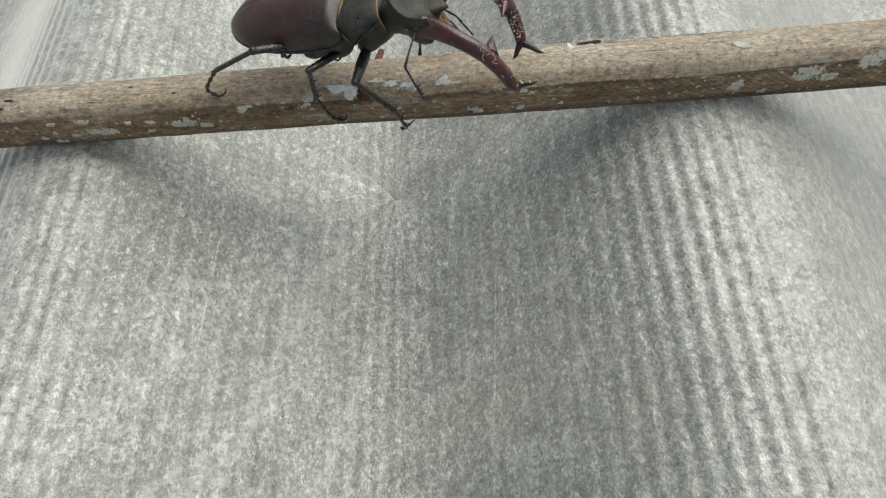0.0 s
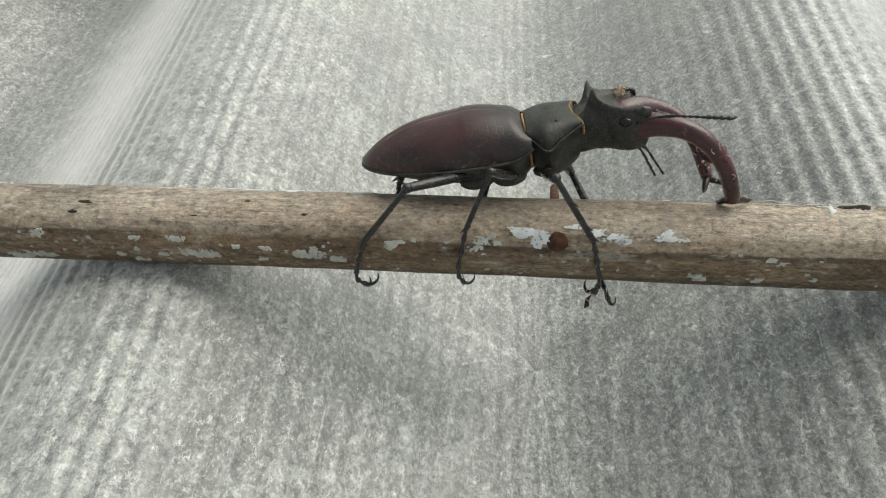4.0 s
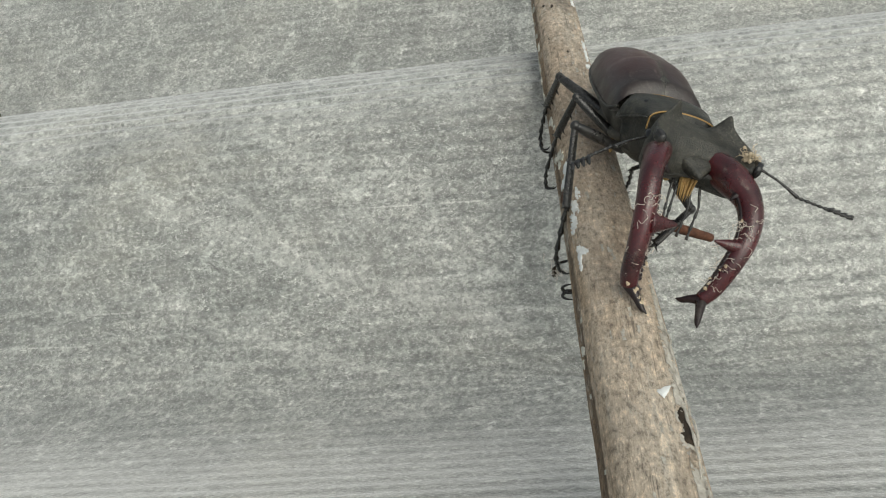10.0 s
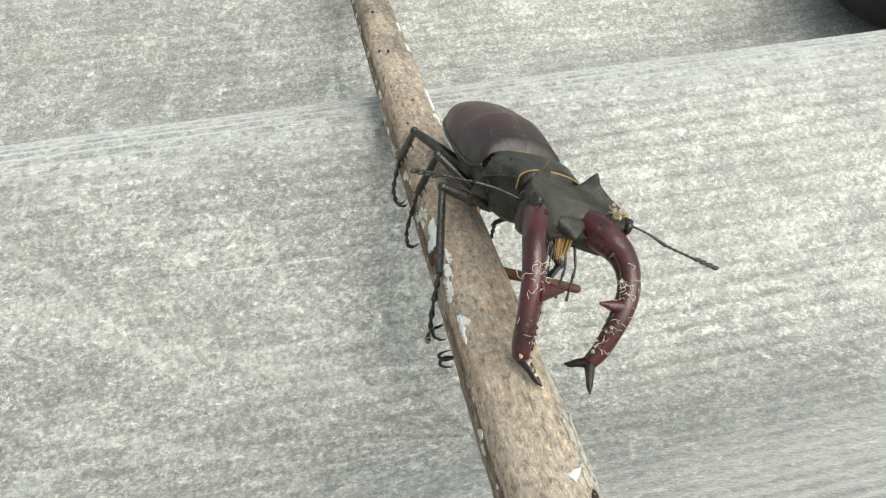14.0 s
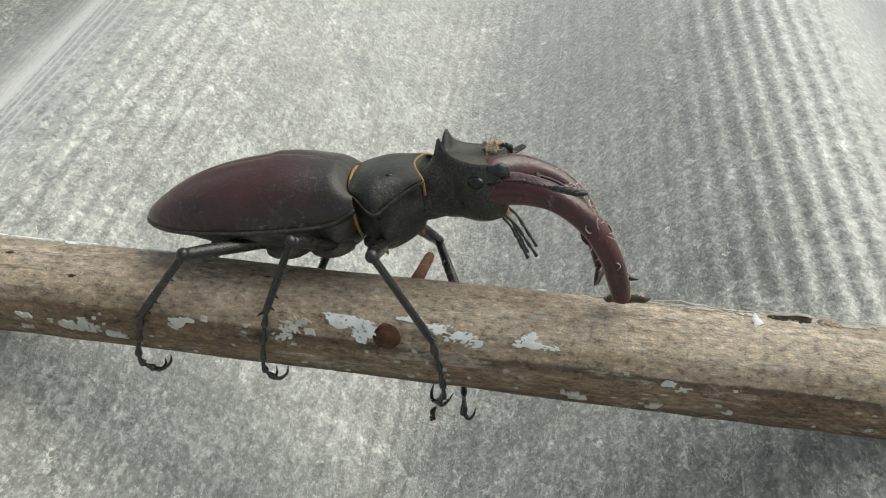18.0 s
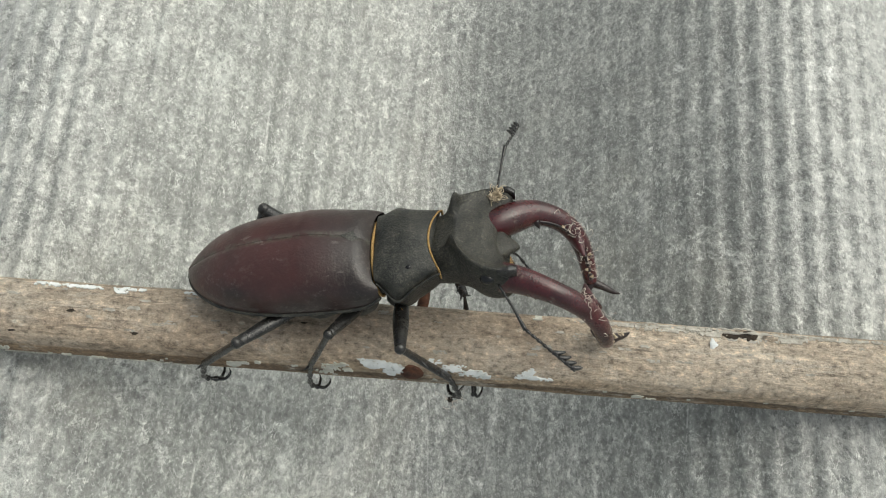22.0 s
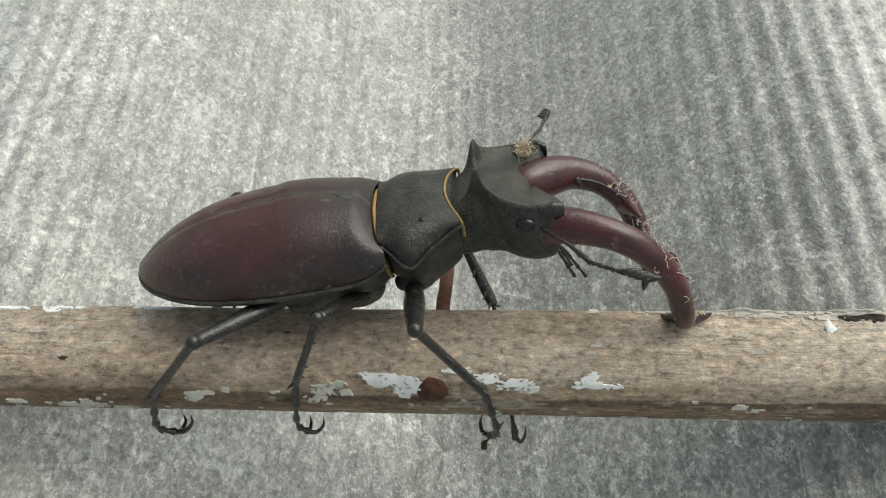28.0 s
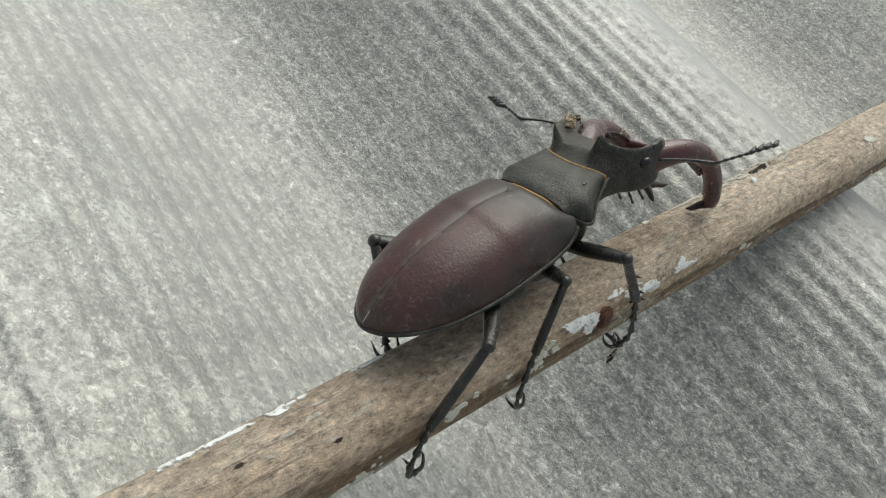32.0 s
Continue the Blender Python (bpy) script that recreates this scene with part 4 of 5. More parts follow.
def head_shell():
    steps, half = 44, 25
    rings = []
    for row in spline([[x] + [c for p in pts for c in p] for x, pts in HEAD_ROWS], steps):
        pts = row[1:].reshape(-1, 2)
        top, side = spline(pts[:3], 11), spline(pts[2:], half - 10)[1:]
        line = np.vstack([top, side])
        ring = [(row[0], y, z) for y, z in line] + [(row[0], -y, z) for y, z in line[-2:0:-1]]
        rings.append(ring)
    n = len(rings[0])
    def notched(p):
        """The front edge is hollowed between the jaws."""
        k = min(1.0, max(0.0, (p[0] - 7.5) / 5.0))
        c = max(0.0, 1 - (p[1] / 8.6) ** 2)
        return (p[0] - 2.7 * k * c, p[1], p[2] - (0.5 * k * c if p[2] > -3 else 0))

    verts = [mm(notched(p)) for r in rings for p in r]
    faces = []
    for i in range(steps - 1):
        for k in range(n):
            j = (k + 1) % n
            faces.append((i * n + k, (i + 1) * n + k, (i + 1) * n + j, i * n + j))
    faces.append(tuple(range(n)))
    faces.append(tuple((steps - 1) * n + k for k in range(n))[::-1])
    return verts, faces


def build_head(beetle):
    head = part("head", head_shell(), M_HEAD, beetle, "broad dusty black head with raised crests")
    head.matrix_basis = HEAD_REST
    for side in (1, -1):
        part("eye", blob(mm((8.2, side * 9.3, -0.3)), mm((1.3, 0.95, 0.95)), 1, 0, 18, 12), M_EYE, head, "glossy black eye")
        knob = loft([(9.8, side * 9.4, 0.4, 2.1, 1.5, 0.8, 0.8), (10.7, side * 9.4, 0.6, 2.1, 1.2, 0.2, 0.7), (11.6, side * 9.4, 0.7, 2.3, 1.2, 0.0, 0.55), (12.4, side * 9.1, 0.65, 2.0, 0.9, -0.2, 0.5), (12.9, side * 9.0, 0.6, 1.8, 0.8, -0.3, 0.6)], 20, 20)
        part("cheek_plate", knob, M_LEG, head)
    part("mouth_brush", joined(*[cone(mm((10.2 + 0.5 * math.sin(i * 1.7), -1.5 + 0.17 * i, -4.6)), mm((11.9 + 0.5 * math.sin(i * 2.1), -0.9 + 0.10 * i, -8.0 - 0.6 * math.cos(i * 1.3))), 0.00026) for i in range(19)]), M_HAIR, head, "golden mouth brush")
    part("labrum", loft([(8.5, 0, 3.6, -0.8, -2.0, -4.6, 0.7), (10.4, 0, 3.0, -1.0, -2.2, -4.4, 0.7), (11.6, 0, 1.9, -1.6, -2.5, -4.0, 0.8), (12.8, 0, 0.9, -2.2, -2.8, -3.6, 0.9), (13.4, 0, 0.25, -2.8, -3.1, -3.4, 1.0)], 24, 20), M_HEAD, head)
    for side in (1, -1):
        for root, bend, end in (((10.4, 2.6, -5.6), (13.0, 3.0, -8.4), (15.8, 2.6, -13.6)), ((9.8, 1.2, -5.8), (12.2, 1.6, -9.0), (14.4, 1.4, -14.2))):
            a, b, c = (Vector((p[0], side * p[1], p[2])) for p in (root, bend, end))
            line = [a, a.lerp(b, 0.55), b, b.lerp(c, 0.30), b.lerp(c, 0.36), b.lerp(c, 0.66), b.lerp(c, 0.72), c]
            part("palp", tube([mm(p) for p in line], [0.00022, 0.00026, 0.00020, 0.00030, 0.00018, 0.00031, 0.00018, 0.00030], 8, 40), M_LEG, head)
    rnd = np.random.RandomState(8)
    bits = [blob(mm((9.6 + rnd.normal(0, 0.6), 8.2 + rnd.normal(0, 0.6), 1.5 + rnd.normal(0, 0.6))), mm((0.4, 0.35, 0.35)), i, 0.45, 6, 4) for i in range(18)]
    for i in range(70):
        p, d, w = Vector((9.6, 8.2, 1.6)) + Vector(rnd.normal(0, 0.55, 3)), Vector(rnd.normal(0, 1, 3)).normalized(), Vector(rnd.normal(0, 1, 3)).normalized()
        line = []
        for q in range(6):
            line.append(mm(p))
            p = p + d * rnd.uniform(0.2, 0.45)
            d = (d + 0.6 * d.cross(w)).normalized()
        bits.append(tube(line, [0.00006] * 6, 4, 12))
    part("chaff_tuft", joined(*bits), M_STRAW, head, "pale tuft of straw chaff stuck to the head")
    return head


def mandible(side, pts, radii, tips, tooth, head_inv, head, seed):
    """pts: the middle line in the beetle's space; tips: the fork; tooth: root and tip of the large tooth."""
    def h(p):
        return tuple(head_inv @ Vector(mm(p)))
    P = [h(p) for p in pts]
    up = (head_inv.to_3x3() @ Vector((0.75, 0, 0.66))).normalized()
    flat = ([1.1, 1.1, 1.1, 1.05, 1.0] + [0.95] * 6)[:len(pts)]
    jaw = part("mandible", tube(P, [r * MM for r in radii], 22, 56, flat=flat, up=up), M_JAW, head, "glossy deep red-brown antler-like mandible")
    end = pts[-1]
    for tip, r in tips:
        mid = tuple(0.55 * a + 0.45 * b for a, b in zip(end, tip))
        late = tuple(0.25 * a + 0.75 * b + c for a, b, c in zip(end, tip, (0, 0, -0.25)))
        part("prong", tube([h(end), h(mid), h(late), h(tip)], [1.25 * r * MM, 0.85 * r * MM, 0.6 * r * MM, 0.12 * r * MM], 12, 24), M_PRONG, jaw, "blackened tip of the fork")
    root, tip, r = tooth
    mid = tuple(0.5 * (a + b) for a, b in zip(root, tip))
    part("tooth", tube([h(root), h(mid), h(tip)], [r * MM, 0.55 * r * MM, 0.13 * r * MM], 14, 18), M_JAW, jaw)
    rows = spline(pts, 60)
    rad = spline([(r,) for r in radii], 60)
    inward = Vector((0.1, -side, 0.1)).normalized()
    part("inner_edge", tube([h(Vector(rows[k]) + inward * (rad[k][0] - 0.1)) for k in range(10, 52, 3)], [0.0002] + [0.00034] * 12 + [0.0002], 7, 50, wave=0.15, seed=seed), M_PRONG, jaw)
    for i, k in enumerate(range(40, 56, 2)):
        p = Vector(rows[k]) + inward * (rad[k][0] + 0.05)
        part("denticle", blob(h(p), mm((0.36, 0.42, 0.34)), i, 0.15, 8, 6), M_PRONG, jaw)
    p = Vector(rows[22]) + inward * (rad[22][0] - 0.2)
    part("tooth", cone(h(p), h(p + Vector((0.5, -side * 1.1, -0.9))), 0.0007, 8), M_PRONG, jaw)
    rnd = np.random.RandomState(seed)
    for middle, many, spread in ((34, 16, 0.7), (37, 20, 0.8), (45, 18, 0.8), (48, 14, 0.7), (53, 16, 0.6)):
        strands = []
        for k in range(many):
            p = Vector(rows[middle + rnd.randint(-1, 2)]) + inward * rnd.normal(0.5, 1.2 * spread) + Vector((rnd.normal(0, 0.6), 0, rnd.normal(1.5, 0.5)))
            d = Vector(rnd.normal(0, 1, 3)).normalized()
            turn = Vector(rnd.normal(0, 1, 3)).normalized()
            line = []
            for q in range(9):
                line.append(h(p))
                p = p + d * rnd.uniform(0.15, 0.5)
                d = (d + 0.6 * d.cross(turn) + 0.5 * Vector(rnd.normal(0, 1, 3))).normalized()
            strands.append(tube(line, [0.00003] + [0.00005] * 7 + [0.00003], 4, 22))
        part("fibre_tuft", joined(*strands), M_WEB, jaw, "tangle of fine pale fibres")
    for k in range(30):
        p = Vector(rows[int(rnd.choice((33, 36, 45, 47, 53))) + rnd.randint(-1, 2)]) + inward * rnd.uniform(-0.4, 1.5) + Vector((rnd.normal(0, 0.3), rnd.normal(0, 0.3), rnd.uniform(0.5, 1.2)))
        part("chaff", blob(h(p), mm((0.42 * rnd.uniform(0.4, 1.2), 0.34 * rnd.uniform(0.5, 1.2), 0.28)), k, 0.45, 7, 5), M_STRAW, jaw, smooth=False)
    return jaw


def build_antenna(side, beetle):
    """Both pieces lie along +x from their own root: the long first joint, and the bent row of small joints with its comb."""
    scape = part("antenna", tube([(0, 0, 0), (0.0045, 0, 0.0003), (0.0085, 0, 0)], [0.00024, 0.00022, 0.00036], 8, 16), M_LEG, beetle)
    club = part("antenna_club", tube([(0, 0, 0), (0.003, 0, 0), (0.006, 0, 0), (0.0098, 0, 0)], [0.00016, 0.00017, 0.00019, 0.00022], 8, 18), M_LEG, beetle)
    for i in range(5):
        part("joint", tube([(0.0002 + 0.0011 * i, 0, 0), (0.0006 + 0.0011 * i, 0, 0), (0.0011 + 0.0011 * i, 0, 0)], [0.00018, 0.0003, 0.0002], 8, 8), M_LEG, club)
    for i in range(4):
        x = 0.0058 + 0.00115 * i
        part("lamella", tube([(x - 0.0003, 0, 0), (x + 0.0002, 0.0003, 0), (x + 0.0006, 0.0008, 0), (x + 0.0010, 0.0015 - 0.0001 * i, 0)], [0.00036, 0.00042, 0.00036, 0.00016], 8, 12), M_LEG, club)
    return scape, club


def leg(beetle, coxa, knee, ankle, claw, thick=1.0, bend=(0, 0, 0), hair=False):
    """Joints in the world, in millimetres."""
    root = here(coxa)
    c, k, a, e = (here(p) - root for p in (coxa, knee, ankle, claw))
    r = MM * thick
    femur = tube([c, c.lerp(k, 0.45), k], [1.15 * r, 1.45 * r, 0.95 * r], 12, 20, flat=[0.8, 0.75, 0.9])
    ob = part("leg", joined(femur, blob(k, (1.0 * r, 1.0 * r, 1.0 * r), 2, 0, 12, 8)), M_LEG, beetle, "black spiny walking leg")
    geo = [tube([k, k.lerp(a, 0.3), k.lerp(a, 0.8), a], [0.75 * r, 0.85 * r, 0.95 * r, 0.85 * r], 10, 20, flat=[0.8, 0.7, 0.65, 0.7])]
    d = (a - k).normalized()
    side = d.cross(Vector((0.2, 0.3, 1))).normalized()
    for i, s in enumerate((0.38, 0.58, 0.76, 0.94)):
        p = k.lerp(a, s)
        geo.append(cone(p + side * 0.4 * r, p + (side * (1 if i % 2 == 0 or i == 3 else 0.6) + d * 0.6) * 1.7 * r, 0.32 * r))
    geo.append(cone(a, a - side * 1.6 * r + d * 0.9 * r, 0.35 * r))
    part("tibia", joined(*geo), M_LEG, ob)
    off = REST_INV.to_3x3() @ Vector(mm(bend))
    path = spline([tuple(a), tuple(a.lerp(e, 0.35) + off * 0.5), tuple(a.lerp(e, 0.75) + off * 0.8), tuple(e)], 26)
    beads = []
    for i in range(5):
        q = [path[i * 5], path[i * 5 + 2], path[i * 5 + 4], path[i * 5 + 5]]
        beads.append(tube(q, [0.3 * r, 0.42 * r, 0.62 * r, 0.34 * r], 8, 10))
        beads.append(cone(path[i * 5 + 4], Vector(path[i * 5 + 4]) + side * 0.9 * r + d * 0.6 * r, 0.16 * r))
    dirn = Vector(path[-1] - path[-4]).normalized()
    hook = REST_INV.to_3x3() @ Vector((0.25, 1.0, 0.15)).normalized()
    across = dirn.cross(hook).normalized()
    for s in (1, -1):
        beads.append(tube([e, e + dirn * 0.9 * r + across * s * 0.9 * r + hook * 0.4 * r, e + dirn * 1.2 * r + across * s * 1.5 * r + hook * 1.7 * r, e + dirn * 0.5 * r + across * s * 1.7 * r + hook * 2.7 * r],
                          [0.42 * r, 0.34 * r, 0.24 * r, 0.05 * r], 8, 16))
    part("tarsus", joined(*beads), M_LEG, ob)
    if hair:
        part("hair_patch", blob(c.lerp(k, 0.2) + REST_INV.to_3x3() @ Vector((0.0008, -0.0006, 0.0004)), (1.2 * r, 0.8 * r, 0.8 * r), 3, 0.05, 10, 8, Matrix(((d.x, side.x, 0), (d.y, side.y, 0), (d.z, side.z, 1)))), M_HAIR, ob, "patch of golden hair on the thigh")
    ob.location = root
    return ob, root, e


HEAD_REST = Matrix.Translation(mm(HEAD_AT)) @ Euler((radians(-6), radians(4), radians(-2))).to_matrix().to_4x4()


def build_beetle():
    beetle = new("stag_beetle")
    beetle.empty_display_size = 0.01
    beetle.matrix_basis = REST
    tagged(beetle, "large male stag beetle with red-brown mandibles standing across the wooden stick", "beetle")
    for side in (1, -1):
        build_elytron(side, beetle)
    part("abdomen", loft([(-29.5, 0, 2.0, 0.2, -0.4, -1.6, 0.8), (-26, 0, 5.6, 0.4, -0.8, -3.6, 0.8), (-18, 0, 8.4, 1.5, -2.0, -6.6, 0.8), (-9, 0, 8.8, 2.0, -2.8, -9.2, 0.8), (-3, 0, 8.3, 2.0, -2.8, -10.2, 0.8), (0.2, 0, 7.6, 1.4, -2.4, -9.6, 0.8), (2.4, 0, 5.6, 1.4, -2.2, -7.4, 0.8)]), M_BELLY, beetle, "dull brown-black underside")
    tri_v = [mm(p) for p in ((1.0, -1.8, 1.95), (1.0, 1.8, 1.95), (-1.2, 1.2, 4.25), (-3.2, 0, 4.95), (-1.2, -1.2, 4.25), (-1.0, 0, 4.35), (1.0, 0, 2.05))]
    part("scutellum", (tri_v, [(0, 6, 5, 4), (6, 1, 2, 5), (4, 5, 3), (5, 2, 3)]), M_BLACK, beetle)
    shield = loft([(1.9, 0, 6.9, 1.9, 0.2, -8.4, 0.72), (3.0, 0, 7.5, 2.3, -0.9, -10.0, 0.7), (5.2, 0, 9.1, 2.5, -2.7, -10.8, 0.64), (7.5, 0, 7.9, 2.6, -1.5, -10.4, 0.66), (9.7, 0.2, 6.8, 2.2, -0.2, -9.4, 0.72), (10.8, 0.3, 6.4, 1.8, 0.3, -8.6, 0.75)], 72, 40, 0.87)
    shield = ([front_edge(v) for v in shield[0]], shield[1])
    part("pronotum", shield, M_BLACK, beetle, "smooth black breastplate")
    for side in (1, -1):
        edge = [front_edge(mm((x, side * (w + 0.05), z))) for x, w, z in ((2.0, 7.0, 0.1), (3.0, 7.6, -0.9), (5.2, 9.1, -2.7), (7.5, 7.95, -1.5), (9.7, 6.9, -0.2), (10.8, 6.6, 0.3))]
        part("rim", tube(edge, [0.0002, 0.00024, 0.00028, 0.00024, 0.00024, 0.00018], 8, 40), M_BLACK, beetle)
    # a black lump holds the shade of a small pit
    part("dimple_shade", blob(mm((7.8, -5.7, 1.80)), mm((0.6, 0.5, 0.3)), 1, 0.1, 8, 6), M_EYE, beetle)
    part("hair_fringe", fringe(1.5, 6.8, 1.8, -1.4, -8.2, 0.3, r=0.27, lo=-60, hi=240), M_HAIR, beetle, "band of golden hair")
    band = fringe(11.0, 6.35, 1.75, 0.2, -8.3, 0.0, 0.3, 0.19, -14, 194)
    part("hair_fringe", ([front_edge(v) for v in band[0]], band[1]), M_HAIR, beetle, "band of golden hair")
    for x, y, z, r in ((-3.0, -4.6, -9.0, 2.3), (-3.0, 4.6, -9.0, 2.3), (-9.5, -4.8, -8.0, 2.5), (-9.5, 4.8, -8.0, 2.5), (4.6, -4.0, -9.2, 2.0), (4.6, 4.0, -9.2, 2.0)):
        part("leg_socket", blob(mm((x, y, z + 0.9)), mm((1.5 * r, 1.2 * r, 0.72 * r)), 2, 0.02, 18, 12), M_BELLY, beetle)
    head = build_head(beetle)
    hi = HEAD_REST.inverted()
    mandible(-1, [(18.6, -5.0, -3.4), (21.5, -6.2, -2.8), (25.3, -7.8, -2.2), (30.6, -9.9, -3.7), (34.8, -10.5, -7.8), (37.1, -10.6, -12.8), (38.0, -10.4, -17.5), (38.3, -9.9, -20.0)], [2.2, 2.35, 2.1, 1.8, 1.75, 1.7, 1.6, 1.4],
             [((42.7, -7.4, -22.2), 0.85), ((36.0, -6.4, -21.6), 0.85)], ((35.7, -9.6, -9.8), (35.6, -4.9, -9.4), 2.2), hi, head, 3)
    mandible(1, [(18.8, 4.4, -3.9), (21.6, 5.5, -3.7), (25.0, 7.2, -4.2), (28.5, 8.6, -5.4), (32.0, 8.6, -7.4), (34.7, 7.8, -10.3), (36.3, 6.4, -14.0), (37.0, 5.0, -18.4), (37.2, 3.6, -21.0)], [2.2, 2.8, 2.75, 2.3, 2.0, 1.85, 1.7, 1.5, 1.25],
             [((42.4, 1.8, -23.4), 0.8), ((35.4, 0.2, -22.6), 0.8)], ((35.3, 6.8, -11.4), (36.2, 1.9, -10.6), 1.5), hi, head, 5)
    jaw = [ob for ob in head.children if ob.name.startswith("mandible")][0]
    for i, p in enumerate(((39.6, -9.2, -20.2), (40.4, -8.7, -20.9), (41.0, -8.3, -21.3), (39.0, -10.6, -19.2))):
        part("chaff", blob(tuple(hi @ Vector(mm(p))), mm((0.7, 0.55, 0.6)), 40 + i, 0.35, 8, 6), M_STRAW, jaw, smooth=False)
    antennae = [build_antenna(1, beetle), build_antenna(-1, beetle)]
    legs = [
        leg(beetle, (-2.6, 6.0, 64.0), (-1.6, -3.2, 71.0), (6.7, -6.2, 57.8), (8.0, -8.5, 44.8), 1.0, (1.5, -1.0, 0), True),
        leg(beetle, (-8.0, 7.0, 61.5), (-13.4, -1.8, 70.8), (-17.7, -5.9, 59.7), (-18.0, -9.0, 47.1), 0.9, (-1.5, -0.6, -1)),
        leg(beetle, (-16.5, 6.5, 63.0), (-28.8, -4.0, 68.2), (-37.4, -6.9, 56.7), (-38.0, -8.8, 45.0), 1.0, (-2.5, -0.6, -1)),
        leg(beetle, (0.5, 13.5, 61.5), (4.2, 18.2, 53.0), (8.6, 10.6, 48.6), (12.0, -7.6, 40.8), 0.95, (0, 2, -3), True),
        leg(beetle, (-13.5, 14.5, 58.5), (-12.0, 21.0, 57.0), (-15.0, 10.0, 51.0), (-14.5, 7.4, 45.5), 0.9, (0, 1, 0)),
        leg(beetle, (-16.5, 14.5, 58.5), (-29.4, 21.4, 61.2), (-32.4, 10.4, 56.5), (-33.1, 8.0, 50.5), 1.2, (0, 1.5, 0)),
    ]
    foot = legs[0][0]
    shred = [here(p) - legs[0][1] for p in ((7.8, -8.9, 44.4), (7.2, -9.2, 43.0), (7.3, -9.3, 41.6), (6.9, -9.4, 40.6))]
    part("shred", tube(shred, [0.00012, 0.00042, 0.0005, 0.0001], 6, 16, wave=0.3, seed=3), M_HOLE, foot, "brown shred of bark caught on the claw", False)
    rnd = np.random.RandomState(12)
    strands = []
    for k in range(26):
        p = Vector((7.9, -9.0, 43.4)) + Vector(rnd.normal(0, 0.9, 3))
        d, turn = Vector(rnd.normal(0, 1, 3)).normalized(), Vector(rnd.normal(0, 1, 3)).normalized()
        line = []
        for q in range(7):
            line.append(here(p) - legs[0][1])
            p = p + d * rnd.uniform(0.2, 0.5)
            d = (d + 0.6 * d.cross(turn) + 0.4 * Vector(rnd.normal(0, 1, 3))).normalized()
        strands.append(tube(line, [0.00003] + [0.00005] * 5 + [0.00003], 4, 16))
    part("fibre_tuft", joined(*strands), M_WEB, foot, "fine pale fibres caught on the claw")
    return beetle, head, antennae, legs


STANCE = [  # seconds, place of the wing cases' front in millimetres, yaw, pitch, roll
    (0.0, -1.3, -1.4, 80.7, -16.3, -16.2, 6.2), (0.3, -4.8, 3.9, 73.5, -2.8, -11.8, 2.9), (0.6, -7.6, 11.6, 69.8, 3.6, -13.2, -17.0), (1.0, -8.0, 12.6, 69.3, 5.1, -13.5, -21.0),
    (2.0, -9.0, 13.4, 68.3, 5.8, -12.5, -20.0), (4.0, -8.5, 14.6, 67.7, 6.8, -12.0, -20.6), (6.5, -8.2, 13.5, 69.8, 6.5, -9.2, -22.0), (13.0, -7.9, 13.7, 70.4, 5.9, -8.6, -21.2),
    (16.5, -9.2, 12.9, 69.1, 8.4, -10.8, -24.2), (23.0, -8.8, 13.0, 69.2, 8.4, -10.2, -24.0), (28.0, -8.9, 13.8, 68.3, 9.0, -9.5, -24.0), (32.0, -8.8, 13.0, 69.2, 8.4, -10.2, -24.0)]
FAR_FEELER = [  # seconds, elbow, tip, as the beetle sees them
    (0.0, (24.1, 17.5, -2.5), (27.5, 25.0, -4.0)), (1.0, (24.1, 17.5, -3.0), (27.5, 25.0, -4.5)), (4.0, (24.5, 17.5, -4.5), (27.5, 25.0, -9.0)), (6.0, (24.5, 18.0, -3.0), (28.5, 28.0, -5.0)), (9.0, (27.2, 18.2, -4.0), (29.0, 29.0, -5.0)), (12.0, (27.4, 18.4, -4.4), (33.0, 28.6, -5.4)), (13.0, (27.5, 18.2, -5.2), (33.0, 28.2, -6.6)), (14.0, (25.5, 19.0, -3.6), (30.5, 28.5, -5.0)),
    (17.0, (24.0, 18.0, -4.6), (27.0, 26.5, -5.8)), (20.5, (24.0, 18.0, -4.0), (27.0, 26.0, -5.0)), (22.5, (24.1, 16.5, 2.0), (26.8, 25.5, 0.2)), (25.5, (24.1, 16.5, 2.0), (26.8, 25.5, 0.2)), (28.0, (25.2, 17.5, -2.7), (27.9, 26.0, -4.6)),
    (30.2, (23.0, 18.6, -3.4), (26.5, 27.0, -5.0)), (31.0, (21.8, 19.3, -4.0), (26.1, 28.0, -4.4)), (32.0, (15.6, 15.0, 2.2), (18.6, 23.6, 2.0))]
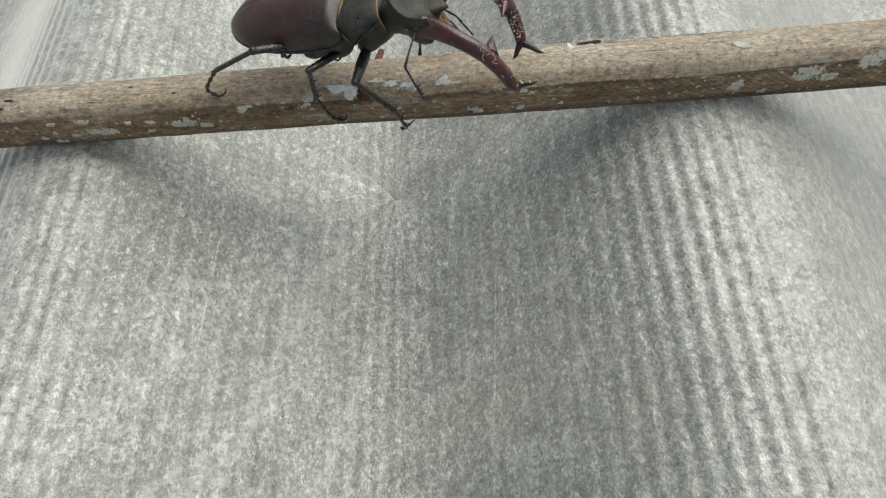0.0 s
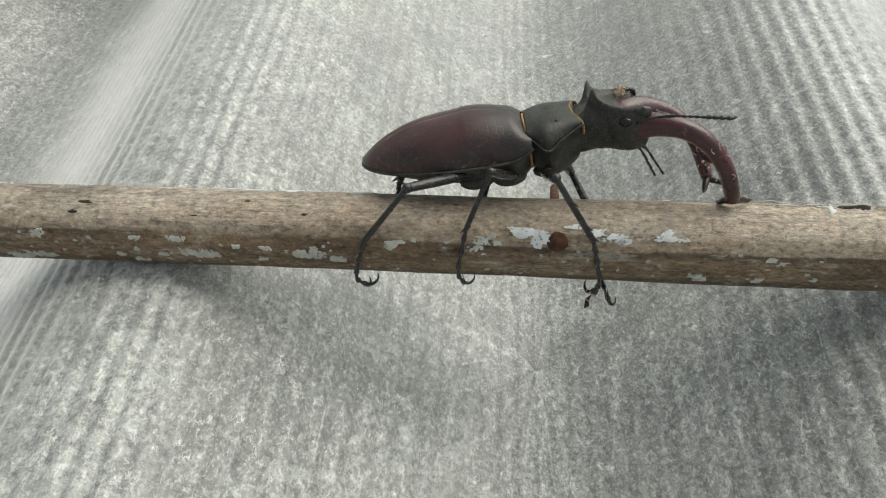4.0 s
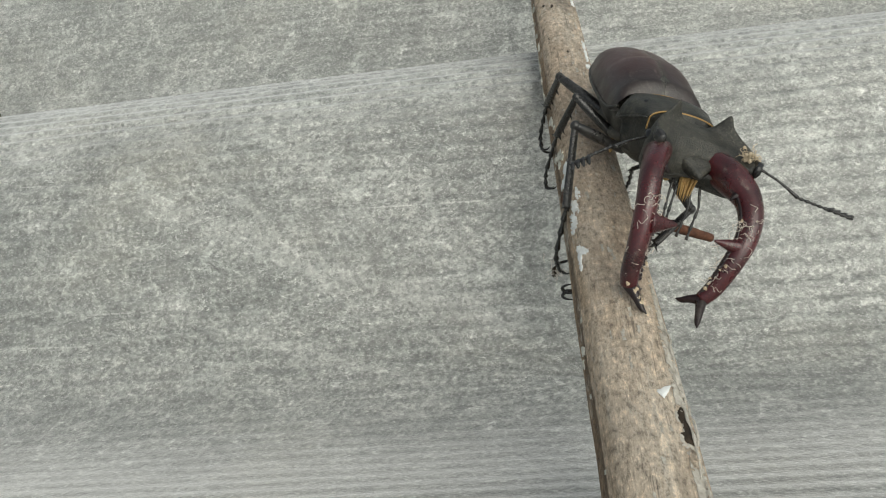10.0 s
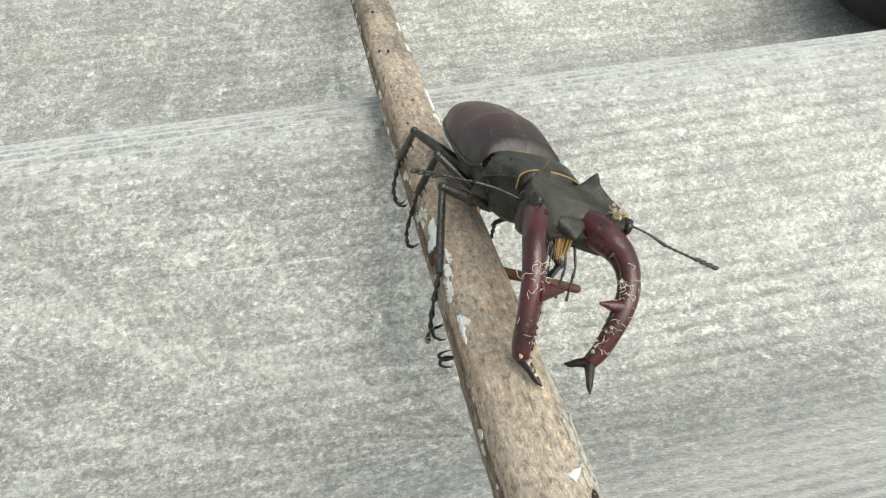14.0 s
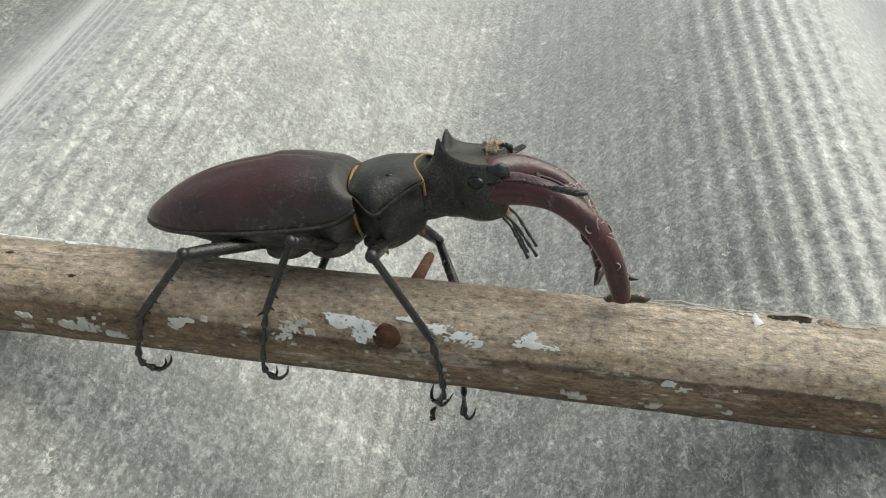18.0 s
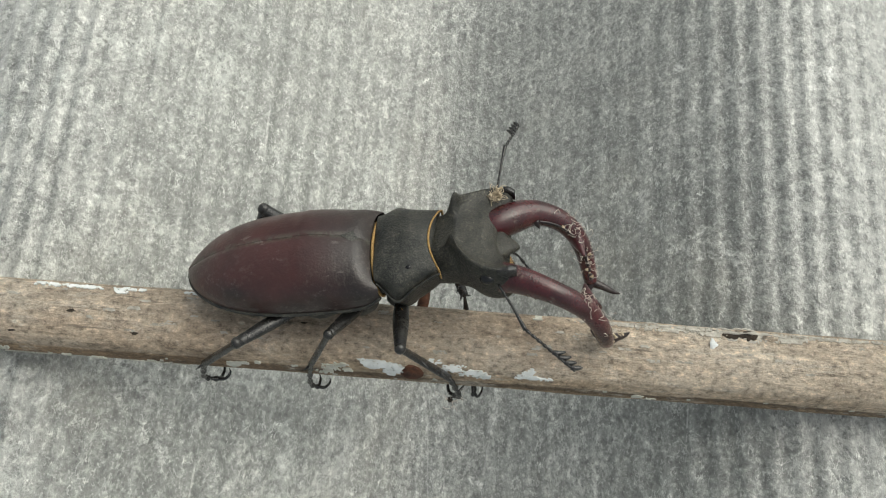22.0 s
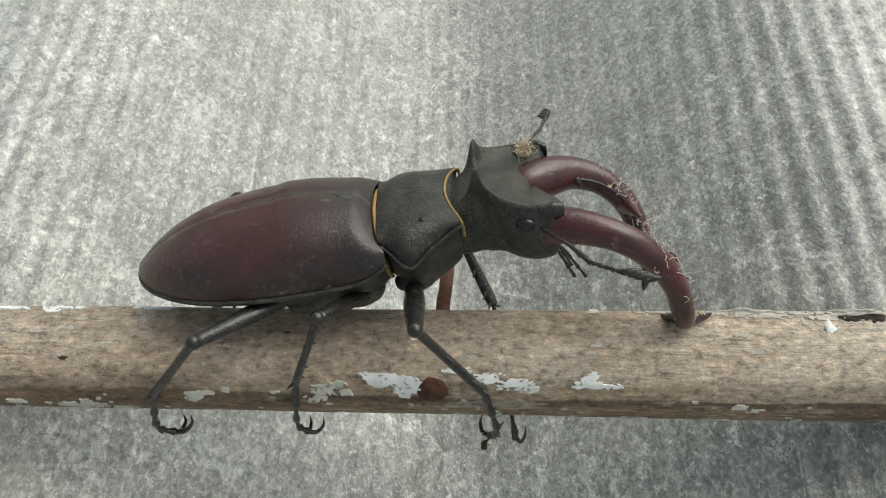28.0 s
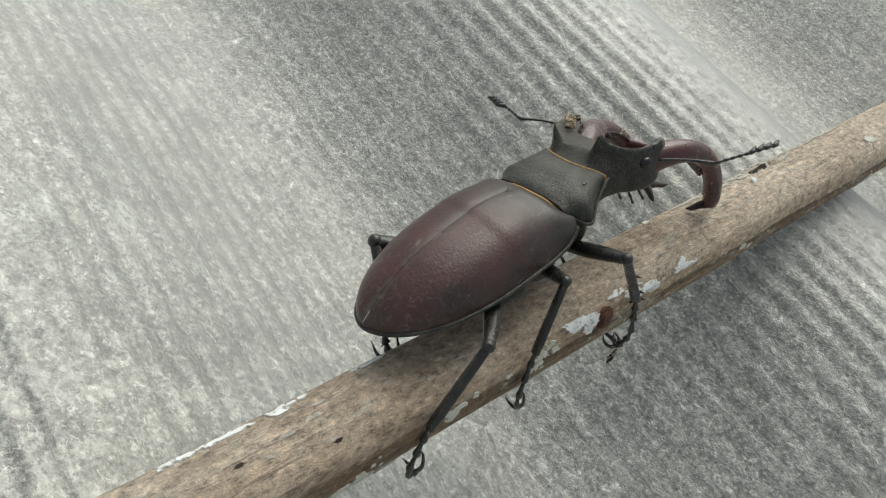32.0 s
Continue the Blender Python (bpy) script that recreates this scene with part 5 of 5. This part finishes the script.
NEAR_FEELER = [
    (0.0, (20.7, -17.6, -2.4), (21.1, -18.5, -12.0)), (0.6, (24.0, -17.0, -2.0), (27.0, -13.0, -11.0)), (2.0, (25.2, -17.0, -0.8), (27.0, -13.0, -9.5)), (3.0, (29.0, -14.0, 0.0), (34.5, -21.0, 0.7)), (4.0, (27.6, -15.4, 1.6), (35.0, -20.0, 1.0)),
    (6.5, (29.0, -12.2, -3.0), (37.6, -14.6, -8.0)), (9.5, (29.0, -12.2, -3.0), (37.6, -14.6, -8.0)), (10.1, (26.0, -16.8, -1.0), (30.0, -26.0, -3.0)), (10.6, (20.2, -18.0, 0.6), (17.0, -28.5, 0.0)), (14.2, (20.2, -18.0, 0.6), (17.0, -28.5, 0.0)),
    (15.2, (25.0, -17.0, 0.8), (29.0, -27.0, 1.0)), (16.5, (26.9, -16.1, 1.2), (33.0, -24.0, 1.2)), (20.5, (26.9, -16.1, 1.2), (33.0, -24.0, 1.2)), (22.5, (25.4, -17.3, -3.4), (33.0, -24.2, -6.0)), (25.5, (25.4, -17.3, -3.4), (33.0, -24.2, -6.0)),
    (28.0, (26.3, -16.7, -1.3), (31.0, -25.5, 2.0)), (30.5, (27.4, -16.0, -1.1), (36.5, -22.0, -0.8)), (32.0, (26.7, -18.0, -0.7), (35.4, -24.7, 1.5))]


def along(a, b):
    """A pose at a with its x axis towards b."""
    a, b = Vector(mm(a)), Vector(mm(b))
    x = (b - a).normalized()
    y = Vector((0.15, 0.1, 1)).cross(x).normalized()
    z = x.cross(y)
    m = Matrix((x, y, z)).transposed().to_4x4()
    m.translation = a
    return m


def swing(root, claw, target, stance):
    """Turns a leg about its root so that its claw points at a place in the world."""
    want = stance.inverted() @ Vector(mm(target)) - root
    turn = claw.rotation_difference(want).to_matrix().to_4x4()
    return Matrix.Translation(root) @ turn


def motions():
    walk(beetle, [(t, body_pose(*row)) for t, *row in STANCE])
    def bent(root, elbow):
        return tuple(Vector(root) + 8.5 * (Vector(elbow) - Vector(root)).normalized())

    for (scape, club), root, rows in ((antennae[0], (22.4, 11.3, -1.6), FAR_FEELER), (antennae[1], (22.0, -9.4, -0.6), NEAR_FEELER)):
        walk(scape, [(t, along(root, elbow)) for t, elbow, tip in rows])
        walk(club, [(t, along(bent(root, elbow), tip)) for t, elbow, tip in rows])
    first, second = body_pose(*STANCE[0][1:]), body_pose(*STANCE[1][1:])
    steps = {0: ((11.2, -10.5, 39.2), (9.5, -9.0, 43.0)), 1: ((-8.4, -7.5, 47.2), (-11.0, -8.5, 47.2)), 2: ((-42.8, -5.6, 57.6), (-41.0, -7.5, 52.0)), 3: ((12.0, 4.0, 42.0), (12.0, -3.0, 41.0)), 4: ((-12.0, 7.0, 47.0), (-14.0, 7.4, 46.0)), 5: ((-31.0, 7.5, 52.0), (-33.0, 8.0, 51.0))}
    for i, (ob, root, claw) in enumerate(legs):
        still = Matrix.Translation(root)
        planted = [(t, body_pose(*row).inverted() @ REST @ still) for t, *row in STANCE if t > 0.5]
        walk(ob, [(0.0, swing(root, claw, steps[i][0], first)), (0.3, swing(root, claw, steps[i][1], second)), *planted])


build_ground()
build_sheet()
build_grass()
build_dark_shape()
stick = build_stick()
beetle, head, antennae, legs = build_beetle()
motions()
